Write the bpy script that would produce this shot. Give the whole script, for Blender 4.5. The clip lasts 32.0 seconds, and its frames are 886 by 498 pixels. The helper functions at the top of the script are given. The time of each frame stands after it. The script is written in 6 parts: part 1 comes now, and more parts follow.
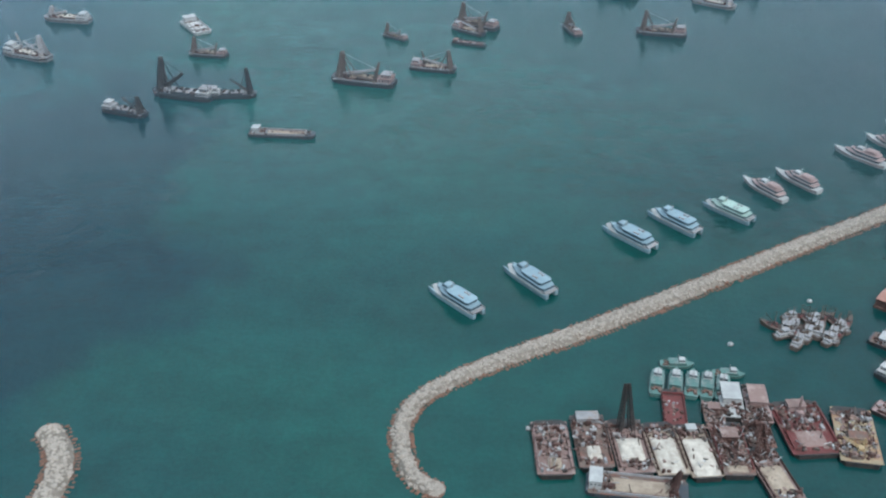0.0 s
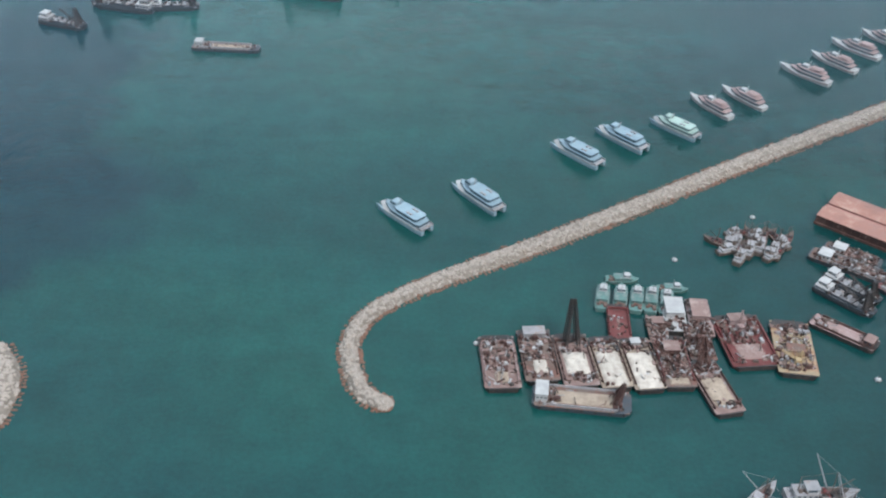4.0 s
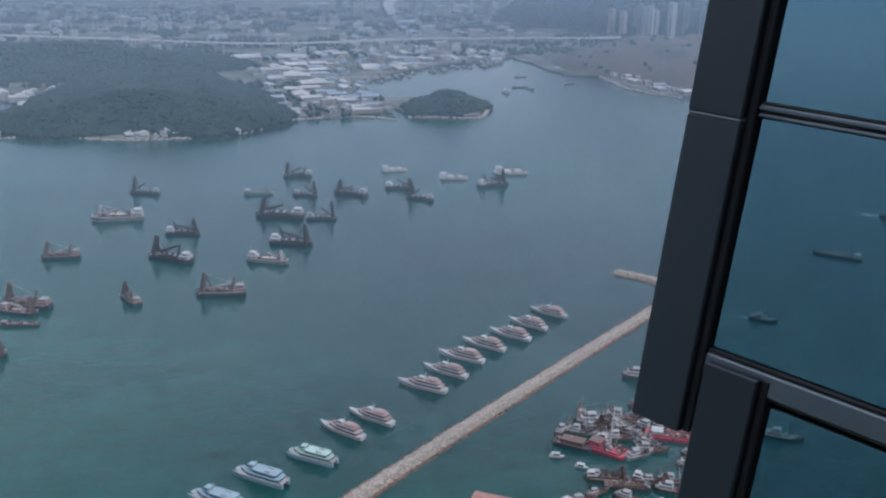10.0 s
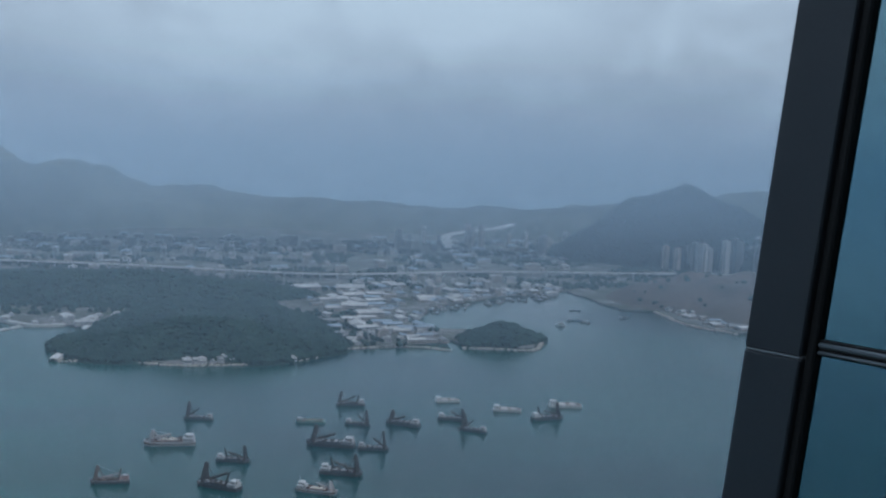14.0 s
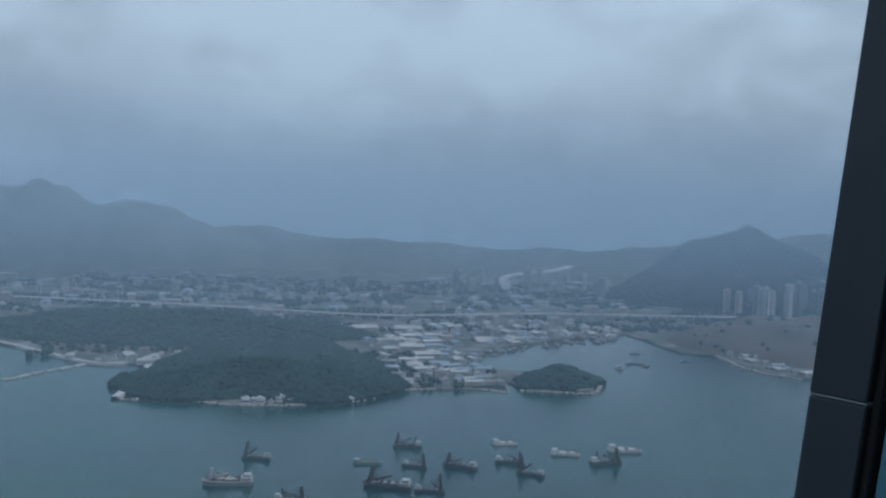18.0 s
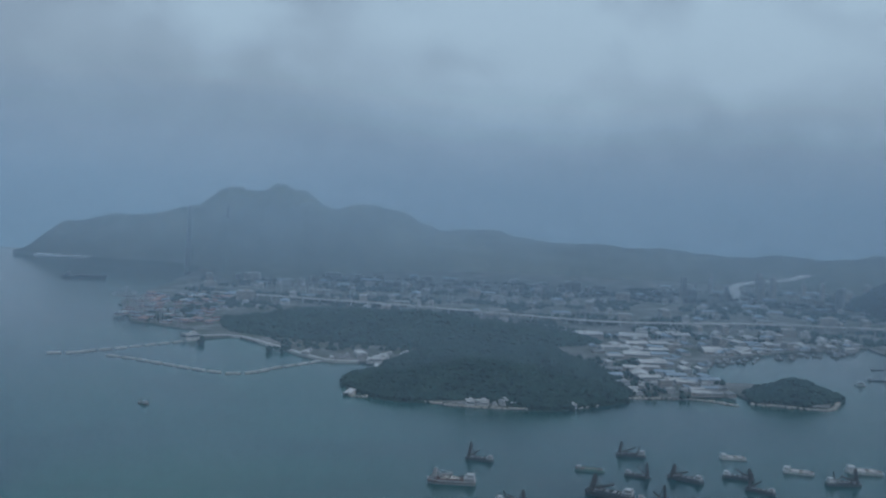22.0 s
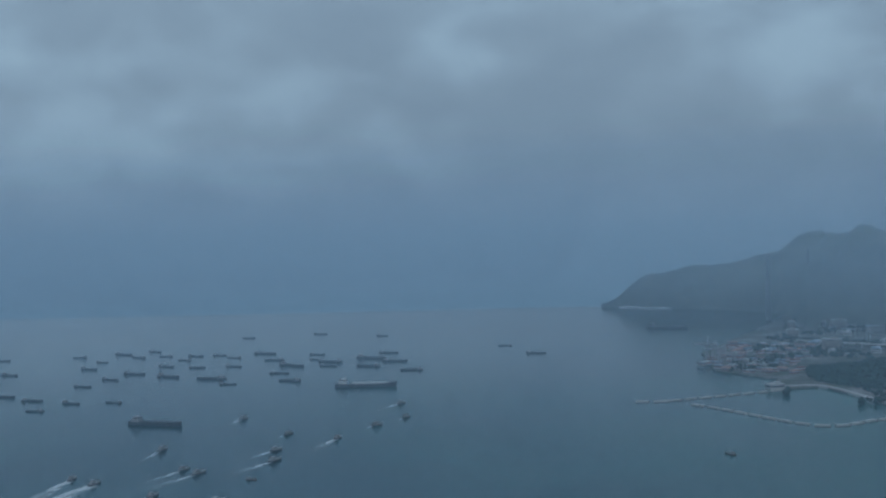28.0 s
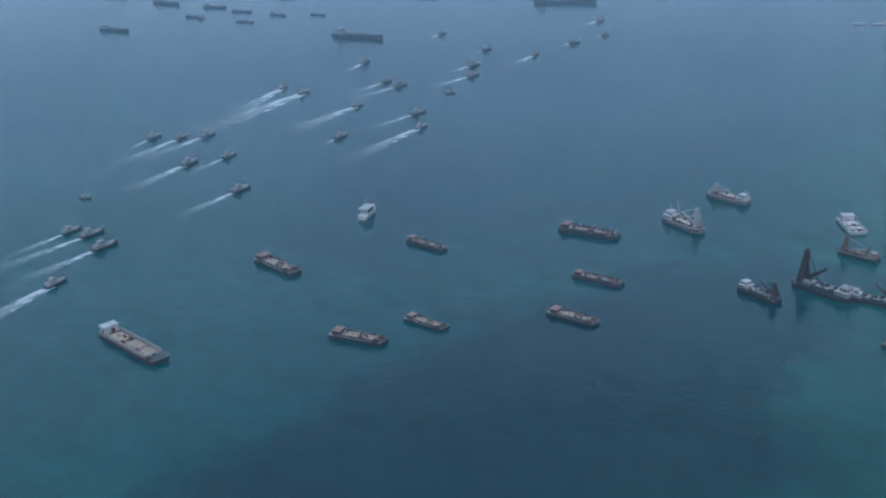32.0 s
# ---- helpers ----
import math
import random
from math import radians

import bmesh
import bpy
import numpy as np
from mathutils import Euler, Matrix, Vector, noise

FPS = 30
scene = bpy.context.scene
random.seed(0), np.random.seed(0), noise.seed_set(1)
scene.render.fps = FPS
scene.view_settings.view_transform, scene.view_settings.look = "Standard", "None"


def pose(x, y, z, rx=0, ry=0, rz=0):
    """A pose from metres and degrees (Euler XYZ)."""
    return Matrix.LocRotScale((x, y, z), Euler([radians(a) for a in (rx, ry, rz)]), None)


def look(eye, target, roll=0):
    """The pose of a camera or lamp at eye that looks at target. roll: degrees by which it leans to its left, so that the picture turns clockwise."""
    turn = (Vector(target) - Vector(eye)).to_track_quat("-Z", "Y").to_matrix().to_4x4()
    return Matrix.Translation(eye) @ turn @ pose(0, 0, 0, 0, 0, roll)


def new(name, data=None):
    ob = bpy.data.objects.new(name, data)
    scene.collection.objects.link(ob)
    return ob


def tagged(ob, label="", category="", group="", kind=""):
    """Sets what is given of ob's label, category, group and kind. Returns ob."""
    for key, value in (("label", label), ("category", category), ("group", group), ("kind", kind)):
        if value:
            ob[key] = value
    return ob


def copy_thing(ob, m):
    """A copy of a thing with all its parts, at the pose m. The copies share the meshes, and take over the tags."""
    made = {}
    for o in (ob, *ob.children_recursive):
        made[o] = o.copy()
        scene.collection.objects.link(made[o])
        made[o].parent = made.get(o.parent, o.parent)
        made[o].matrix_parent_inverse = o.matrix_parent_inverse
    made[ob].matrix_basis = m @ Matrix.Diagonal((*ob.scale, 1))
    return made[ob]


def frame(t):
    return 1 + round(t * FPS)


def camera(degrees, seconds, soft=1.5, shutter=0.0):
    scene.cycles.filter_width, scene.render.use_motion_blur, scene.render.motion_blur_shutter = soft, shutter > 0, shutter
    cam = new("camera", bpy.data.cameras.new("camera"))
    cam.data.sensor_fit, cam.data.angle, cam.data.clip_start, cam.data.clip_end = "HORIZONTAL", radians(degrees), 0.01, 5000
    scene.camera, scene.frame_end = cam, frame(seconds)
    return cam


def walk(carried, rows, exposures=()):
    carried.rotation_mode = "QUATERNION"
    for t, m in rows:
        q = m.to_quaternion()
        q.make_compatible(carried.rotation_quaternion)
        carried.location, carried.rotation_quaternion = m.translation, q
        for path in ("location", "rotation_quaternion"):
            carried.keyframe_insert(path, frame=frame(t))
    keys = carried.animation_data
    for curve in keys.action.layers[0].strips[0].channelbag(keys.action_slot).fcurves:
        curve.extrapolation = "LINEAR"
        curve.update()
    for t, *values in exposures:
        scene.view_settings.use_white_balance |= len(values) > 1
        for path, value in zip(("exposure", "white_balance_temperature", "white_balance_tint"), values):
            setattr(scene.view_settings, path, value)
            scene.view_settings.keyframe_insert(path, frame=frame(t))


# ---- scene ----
cam = camera(45.3, 32.0, soft=2.2)
EYE = 370.0
# seconds, turn about x, y and z in degrees: a hand-held pan from behind a window high in a tower
ROWS = [
    (0.0, 58.44, 0.03, -0.08),
    (0.5, 57.47, 0.11, 0.29),
    (1.0, 56.2, 0.7, 1.05),
    (1.5, 56.61, 0.6, 0.63),
    (2.0, 55.05, 0.65, 0.73),
    (2.5, 53.63, 1.07, 0.95),
    (4.5, 54.46, -1.39, -5.27),
    (5.0, 55.31, -0.44, -8.88),
    (5.5, 55.57, -1.51, -11.88),
    (6.0, 56.37, -2.33, -14.72),
    (6.5, 56.96, -2.38, -16.71),
    (7.0, 58.13, -2.89, -19.15),
    (7.5, 59.77, -3.95, -23.04),
    (8.0, 60.81, -4.05, -25.28),
    (8.5, 63.34, -3.54, -25.45),
    (9.0, 66.9, -2.82, -24.72),
    (9.5, 70.36, -2.67, -24.51),
    (10.0, 72.69, -2.07, -23.94),
    (10.5, 74.87, -2.42, -23.61),
    (11.0, 77.74, -2.77, -23.38),
    (11.5, 77.92, -2.44, -23.36),
    (12.0, 80.31, -2.21, -22.66),
    (12.5, 81.68, -2.59, -20.28),
    (13.0, 83.24, -2.73, -18.67),
    (13.5, 85.16, -2.83, -18.7),
    (14.0, 84.99, -2.63, -20.87),
    (14.5, 85.03, -3.01, -21.93),
    (16.5, 86.64, -3.13, -22.17),
    (17.0, 86.81, -3.08, -21.85),
    (17.5, 86.87, -2.87, -19.97),
    (18.0, 87.08, -2.69, -17.73),
    (18.5, 87.08, -2.61, -15.76),
    (19.0, 87.21, -2.54, -14.13),
    (19.5, 87.36, -2.59, -13.36),
    (20.0, 87.27, -2.74, -12.22),
    (20.5, 86.49, -2.36, -10.44),
    (21.0, 86.72, -2.6, -8.45),
    (21.5, 86.8, -2.62, -6.86),
    (22.0, 86.78, -2.8, -5.61),
    (22.5, 86.31, -2.61, -4.28),
    (23.0, 87.22, -1.95, -1.39),
    (23.5, 87.88, -2.14, 0.48),
    (24.0, 89.7, -2.69, 2.32),
    (24.5, 90.13, -2.8, 4.32),
    (26.5, 88.74, -0.11, 13.99),
    (27.0, 89.37, 0.38, 18.58),
    (27.5, 88.36, 1.18, 22.39),
    (28.0, 89.04, 1.29, 24.7),
    (28.5, 88.48, 1.54, 29.24),
    (29.0, 86.4, 1.67, 34.13),
    (29.5, 84.43, 2.05, 35.92),
    (30.0, 79.48, 1.58, 35.55),
    (30.5, 75.53, 1.46, 34.24),
    (31.0, 73.18, 0.76, 33.39),
    (31.5, 70.04, 1.81, 33.92),
    (32.0, 68.87, 1.89, 35.23),
]


def drift(t):
    """The eye sways a hand's width while it pans."""
    k = max(0.0, min(1.0, (9.5 - t) / 3.0))
    m = max(0.0, 1.0 - abs(t - 12.0) / 1.9)
    n = max(0.0, min(1.0, (7.5 - t) / 1.5))
    return -0.11 * k + 0.090 * m - 0.19 * n, 0.09 * k - 0.036 * m + 0.04 * n, -0.10 * k


walk(cam, [(t, pose(drift(t)[0], drift(t)[1], EYE + drift(t)[2], rx, ry, rz)) for t, rx, ry, rz in ROWS],
     exposures=[(0.0, 1.44, 6250, 12), (2.5, 1.5, 6400, 14), (5.0, 1.68, 6600, 19), (7.0, 1.79, 6700, 23), (9.0, 1.74, 6750, 27), (10.0, 1.2, 6250, 23), (10.5, 1.09, 6250, 21), (12.0, 0.91, 6150, 18), (13.0, 0.68, 5950, 15), (17.0, 0.62, 5850, 13), (20.0, 0.41, 5750, 11), (26.5, 0.22, 5550, 8), (28.0, 0.02, 5450, 7), (29.0, -0.02, 5350, 7), (30.0, 0.01, 5050, 3), (31.0, 0.46, 5200, 8), (32.0, 0.78, 5300, 12)])

# ---- world, sun ----
SUN_EL, SUN_AZ = 52.0, 150.0          # degrees; azimuth clockwise from +y


def nd(tree, kind, **props):
    n = tree.nodes.new(kind)
    for k, v in props.items():
        if k == "inputs":
            for name, val in v.items():
                n.inputs[name].default_value = val
        else:
            setattr(n, k, v)
    return n


def math_node(tree, op, a, b=None, clamp=False):
    n = nd(tree, "ShaderNodeMath", operation=op, use_clamp=clamp)
    for i, v in enumerate((a, b)):
        if v is None:
            continue
        if isinstance(v, (int, float)):
            n.inputs[i].default_value = v
        else:
            tree.links.new(v, n.inputs[i])
    return n.outputs[0]


def ramp(tree, fac, stops, interp="LINEAR"):
    n = nd(tree, "ShaderNodeValToRGB")
    n.color_ramp.interpolation = interp
    while len(n.color_ramp.elements) < len(stops):
        n.color_ramp.elements.new(0.5)
    for e, (p, c) in zip(n.color_ramp.elements, stops):
        e.position = p
        e.color = (*c, 1) if len(c) == 3 else c
    tree.links.new(fac, n.inputs[0])
    return n.outputs[0]


def mix_rgb(tree, fac, a, b, mode="MIX"):
    n = nd(tree, "ShaderNodeMix", data_type="RGBA", blend_type=mode)
    for i, v in ((0, fac), (6, a), (7, b)):
        if isinstance(v, (int, float)):
            n.inputs[i].default_value = v
        elif isinstance(v, tuple):
            n.inputs[i].default_value = (*v, 1)
        else:
            tree.links.new(v, n.inputs[i])
    return n.outputs[2]


def noise_tex(tree, vec, scale, detail=4.0, rough=0.55, dist=0.0):
    n = nd(tree, "ShaderNodeTexNoise", inputs={"Scale": scale, "Detail": detail, "Roughness": rough, "Distortion": dist})
    if vec is not None:
        tree.links.new(vec, n.inputs["Vector"])
    return n.outputs["Fac"]


world = bpy.data.worlds.new("overcast_sky")
scene.world = world
world.use_nodes = True
wt = world.node_tree
wt.nodes.clear()
sky = nd(wt, "ShaderNodeTexSky", sky_type="NISHITA", sun_disc=False, sun_elevation=radians(SUN_EL), sun_rotation=radians(SUN_AZ), air_density=1.5, dust_density=3.0)
geo = nd(wt, "ShaderNodeTexCoord")
sep = nd(wt, "ShaderNodeSeparateXYZ")
wt.links.new(geo.outputs["Generated"], sep.inputs[0])
stretch = nd(wt, "ShaderNodeMapping", inputs={"Scale": (1.0, 1.0, 1.9), "Location": (1.35, 0.6, 0.2)})
wt.links.new(geo.outputs["Generated"], stretch.inputs[0])
n_big = noise_tex(wt, stretch.outputs[0], 2.7, 2.0, 0.5, 0.0)
n_small = noise_tex(wt, stretch.outputs[0], 7.5, 9.0, 0.60, 0.25)
cloud = math_node(wt, "ADD", math_node(wt, "MULTIPLY", n_big, 0.48), math_node(wt, "MULTIPLY", n_small, 0.52))
# a brighter break in the overcast, with billowing edges, above the harbour
azim = math_node(wt, "ARCTAN2", sep.outputs["X"], sep.outputs["Y"])
break_x = math_node(wt, "MULTIPLY", math_node(wt, "SUBTRACT", azim, radians(13.0)), 1 / radians(13.0))
break_y = math_node(wt, "MULTIPLY", math_node(wt, "SUBTRACT", sep.outputs["Z"], 0.115), 1 / 0.085)
from_break = math_node(wt, "SQRT", math_node(wt, "ADD", math_node(wt, "MULTIPLY", break_x, break_x), math_node(wt, "MULTIPLY", break_y, break_y)))
billow = math_node(wt, "MULTIPLY", math_node(wt, "SUBTRACT", n_small, 0.5), 3.2)
inner = ramp(wt, math_node(wt, "MULTIPLY", math_node(wt, "ADD", from_break, billow), 0.5, True), [(0.30, (1.0,) * 3), (0.62, (0.0,) * 3)], "EASE")
cloud = math_node(wt, "ADD", cloud, math_node(wt, "MULTIPLY", inner, 0.105))
cloud_col = ramp(wt, cloud, [(0.42, (0.212, 0.26, 0.293)), (0.49, (0.234, 0.286, 0.318)), (0.535, (0.26, 0.32, 0.355)), (0.59, (0.298, 0.368, 0.402))])
blue = mix_rgb(wt, 1.0, sky.outputs[0], (0.085, 0.085, 0.085), "MULTIPLY")
gap = ramp(wt, cloud, [(0.20, (0.0,) * 3), (0.30, (1.0,) * 3)])
height = sep.outputs["Z"]
# an overcast sky is brighter overhead
lift = math_node(wt, "ADD", math_node(wt, "MULTIPLY", math_node(wt, "MAXIMUM", math_node(wt, "SUBTRACT", height, 0.05), 0.0), 0.75), 1.0)
bright = nd(wt, "ShaderNodeVectorMath", operation="SCALE")
wt.links.new(cloud_col, bright.inputs[0])
wt.links.new(lift, bright.inputs["Scale"])
above = mix_rgb(wt, gap, blue, bright.outputs[0])
# mist towards the horizon, then the far grey-blue water below it
band = ramp(wt, math_node(wt, "ADD", math_node(wt, "MULTIPLY", height, 2.0), 0.5, True),
            [(0.30, (0.09, 0.155, 0.20)), (0.42, (0.125, 0.19, 0.24)), (0.46, (0.15, 0.215, 0.265)), (0.50, (0.17, 0.235, 0.285)), (0.53, (0.20, 0.26, 0.305)), (0.56, (0.22, 0.275, 0.315))])
w_band = ramp(wt, math_node(wt, "ADD", math_node(wt, "MULTIPLY", height, 2.0), 0.5, True), [(0.50, (1.0,) * 3), (0.62, (0.0,) * 3)], "EASE")
full = mix_rgb(wt, w_band, above, band)
bg = nd(wt, "ShaderNodeBackground", inputs={"Strength": 1.0})
wt.links.new(full, bg.inputs[0])
wt.links.new(bg.outputs[0], nd(wt, "ShaderNodeOutputWorld").inputs[0])

sun_data = bpy.data.lights.new("sun", "SUN")
sun_data.energy, sun_data.angle, sun_data.color = 0.95, radians(12), (1.0, 0.96, 0.9)
sun = new("sun", sun_data)
_a, _e = radians(SUN_AZ), radians(SUN_EL)
sun.matrix_world = look((0, 0, 900), (-1000 * math.sin(_a) * math.cos(_e), -1000 * math.cos(_a) * math.cos(_e), 900 - 1000 * math.sin(_e)))

# ---- materials ----
def material(name, col, rough=0.6, metal=0.0, col2=None, scale=0.5, fine=6.0, bump=0.15, wear=None, wear_amount=0.45, vary=0.12, spec=0.4):
    """A procedural surface: two tones in patches, fine grain, wear, and a bump; each object differs a little."""
    m = bpy.data.materials.new(name)
    m.use_nodes = True
    t = m.node_tree
    p = t.nodes["Principled BSDF"]
    co = nd(t, "ShaderNodeTexCoord").outputs["Object"]
    col2 = col2 or tuple(c * 0.72 for c in col)
    patch = noise_tex(t, co, scale, 3.0, 0.6)
    grain = noise_tex(t, co, fine, 5.0, 0.65)
    c = mix_rgb(t, ramp(t, patch, [(0.38, (0,) * 3), (0.64, (1,) * 3)]), col, col2)
    if wear:
        w = ramp(t, math_node(t, "ADD", math_node(t, "MULTIPLY", patch, 0.55), math_node(t, "MULTIPLY", grain, 0.45)),
                 [(wear_amount, (0,) * 3), (wear_amount + 0.12, (1,) * 3)])
        c = mix_rgb(t, w, wear, c)
    g = ramp(t, grain, [(0.25, (1 - vary,) * 3), (0.75, (1 + vary,) * 3)])
    c = mix_rgb(t, 1.0, c, g, "MULTIPLY")
    rnd = nd(t, "ShaderNodeObjectInfo").outputs["Random"]
    c = mix_rgb(t, 1.0, c, ramp(t, rnd, [(0.0, (0.86,) * 3), (1.0, (1.1,) * 3)]), "MULTIPLY")
    t.links.new(c, p.inputs["Base Color"])
    p.inputs["Roughness"].default_value = rough
    p.inputs["Metallic"].default_value = metal
    p.inputs["Specular IOR Level"].default_value = spec
    if bump:
        b = nd(t, "ShaderNodeBump", inputs={"Strength": bump, "Distance": 0.15})
        t.links.new(grain, b.inputs["Height"])
        t.links.new(b.outputs[0], p.inputs["Normal"])
    return m


def sea_material():
    m = bpy.data.materials.new("sea_water")
    m.use_nodes = True
    t = m.node_tree
    p = t.nodes["Principled BSDF"]
    co = nd(t, "ShaderNodeTexCoord").outputs["Object"]
    silt = noise_tex(t, co, 0.0016, 3.0, 0.5, 0.6)
    streak_map = nd(t, "ShaderNodeMapping", inputs={"Scale": (0.004, 0.012, 1.0), "Rotation": (0, 0, 0.6)})
    t.links.new(co, streak_map.inputs[0])
    streak = noise_tex(t, streak_map.outputs[0], 1.0, 4.0, 0.6, 0.8)
    c = ramp(t, silt, [(0.36, (0.003, 0.035, 0.042)), (0.50, (0.004, 0.046, 0.046)), (0.64, (0.006, 0.055, 0.048))])
    c = mix_rgb(t, 1.0, c, ramp(t, streak, [(0.3, (0.80,) * 3), (0.7, (1.14,) * 3)]), "MULTIPLY")
    # light and dark of wave slopes, painted into the colour at two sizes
    chop_shade = math_node(t, "ADD", math_node(t, "MULTIPLY", noise_tex(t, co, 0.045, 4.0, 0.6), 0.5), math_node(t, "MULTIPLY", noise_tex(t, co, 0.35, 4.0, 0.65), 0.5))
    c = mix_rgb(t, 1.0, c, ramp(t, chop_shade, [(0.35, (0.80,) * 3), (0.65, (1.20,) * 3)]), "MULTIPLY")
    # water colour changes along x: bluer far west, lighter and greener midway, darker east
    sx = nd(t, "ShaderNodeSeparateXYZ")
    t.links.new(co, sx.inputs[0])
    out = math_node(t, "MULTIPLY", math_node(t, "ADD", sx.outputs[0], 900.0), 1 / 1150.0, True)
    c = mix_rgb(t, 1.0, c, ramp(t, out, [(0.0, (0.85, 0.95, 1.18)), (0.36, (0.9, 1.0, 1.18)), (0.60, (1.22, 1.26, 1.18)), (0.76, (1.2, 1.22, 1.15)), (1.0, (0.86, 0.84, 0.82))]), "MULTIPLY")
    # a dark navy patch with a ragged edge: cloud shade painted into the water's colour
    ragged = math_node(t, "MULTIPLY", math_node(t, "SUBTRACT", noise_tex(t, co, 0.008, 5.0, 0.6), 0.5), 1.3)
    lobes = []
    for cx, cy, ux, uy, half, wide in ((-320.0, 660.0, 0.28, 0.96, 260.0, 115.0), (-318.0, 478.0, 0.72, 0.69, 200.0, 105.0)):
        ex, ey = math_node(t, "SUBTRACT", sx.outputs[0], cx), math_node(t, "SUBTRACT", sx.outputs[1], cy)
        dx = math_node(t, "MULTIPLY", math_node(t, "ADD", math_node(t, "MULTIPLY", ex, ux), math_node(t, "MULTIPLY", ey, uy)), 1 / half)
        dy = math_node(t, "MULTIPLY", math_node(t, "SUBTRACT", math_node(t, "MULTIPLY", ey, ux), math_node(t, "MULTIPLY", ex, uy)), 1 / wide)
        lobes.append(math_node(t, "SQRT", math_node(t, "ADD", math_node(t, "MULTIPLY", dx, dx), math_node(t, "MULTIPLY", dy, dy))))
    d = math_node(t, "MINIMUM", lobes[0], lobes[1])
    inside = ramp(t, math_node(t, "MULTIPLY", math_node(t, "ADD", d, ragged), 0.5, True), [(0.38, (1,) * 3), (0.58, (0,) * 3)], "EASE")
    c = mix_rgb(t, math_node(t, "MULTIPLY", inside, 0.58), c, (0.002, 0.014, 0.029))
    t.links.new(c, p.inputs["Base Color"])
    p.inputs["Roughness"].default_value = 0.12
    p.inputs["IOR"].default_value = 1.33
    w1 = noise_tex(t, co, 0.12, 6.0, 0.62)
    w2 = noise_tex(t, co, 0.9, 3.0, 0.6)
    h = math_node(t, "ADD", w1, math_node(t, "MULTIPLY", w2, 0.25))
    b = nd(t, "ShaderNodeBump", inputs={"Strength": 0.34, "Distance": 1.0})
    t.links.new(h, b.inputs["Height"])
    t.links.new(b.outputs[0], p.inputs["Normal"])
    return m


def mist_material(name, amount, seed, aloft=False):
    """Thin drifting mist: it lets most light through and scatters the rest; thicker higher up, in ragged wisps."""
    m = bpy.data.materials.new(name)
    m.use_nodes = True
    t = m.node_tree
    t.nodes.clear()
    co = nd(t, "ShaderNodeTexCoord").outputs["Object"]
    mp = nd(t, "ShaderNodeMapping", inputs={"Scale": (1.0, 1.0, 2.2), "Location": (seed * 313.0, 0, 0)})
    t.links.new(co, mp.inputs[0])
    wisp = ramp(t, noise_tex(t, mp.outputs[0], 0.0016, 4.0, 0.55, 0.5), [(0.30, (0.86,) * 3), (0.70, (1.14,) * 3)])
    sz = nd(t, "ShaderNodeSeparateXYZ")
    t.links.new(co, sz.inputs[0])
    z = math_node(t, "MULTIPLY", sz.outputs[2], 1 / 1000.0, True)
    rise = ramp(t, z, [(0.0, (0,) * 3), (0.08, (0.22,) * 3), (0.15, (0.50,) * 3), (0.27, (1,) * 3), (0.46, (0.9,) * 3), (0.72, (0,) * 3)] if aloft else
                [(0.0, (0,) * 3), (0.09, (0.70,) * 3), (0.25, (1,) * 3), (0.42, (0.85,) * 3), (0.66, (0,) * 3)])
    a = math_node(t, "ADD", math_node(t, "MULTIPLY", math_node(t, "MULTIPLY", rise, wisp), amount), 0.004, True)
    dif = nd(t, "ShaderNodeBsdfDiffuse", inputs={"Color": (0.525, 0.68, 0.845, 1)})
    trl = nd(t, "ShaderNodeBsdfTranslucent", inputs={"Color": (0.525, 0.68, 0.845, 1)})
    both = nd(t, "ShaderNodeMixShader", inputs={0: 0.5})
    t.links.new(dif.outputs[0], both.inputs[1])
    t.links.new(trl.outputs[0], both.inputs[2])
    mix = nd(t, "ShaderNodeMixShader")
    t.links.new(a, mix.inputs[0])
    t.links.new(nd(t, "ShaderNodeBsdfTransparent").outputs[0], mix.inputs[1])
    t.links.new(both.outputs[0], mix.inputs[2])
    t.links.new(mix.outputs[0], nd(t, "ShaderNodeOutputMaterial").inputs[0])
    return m


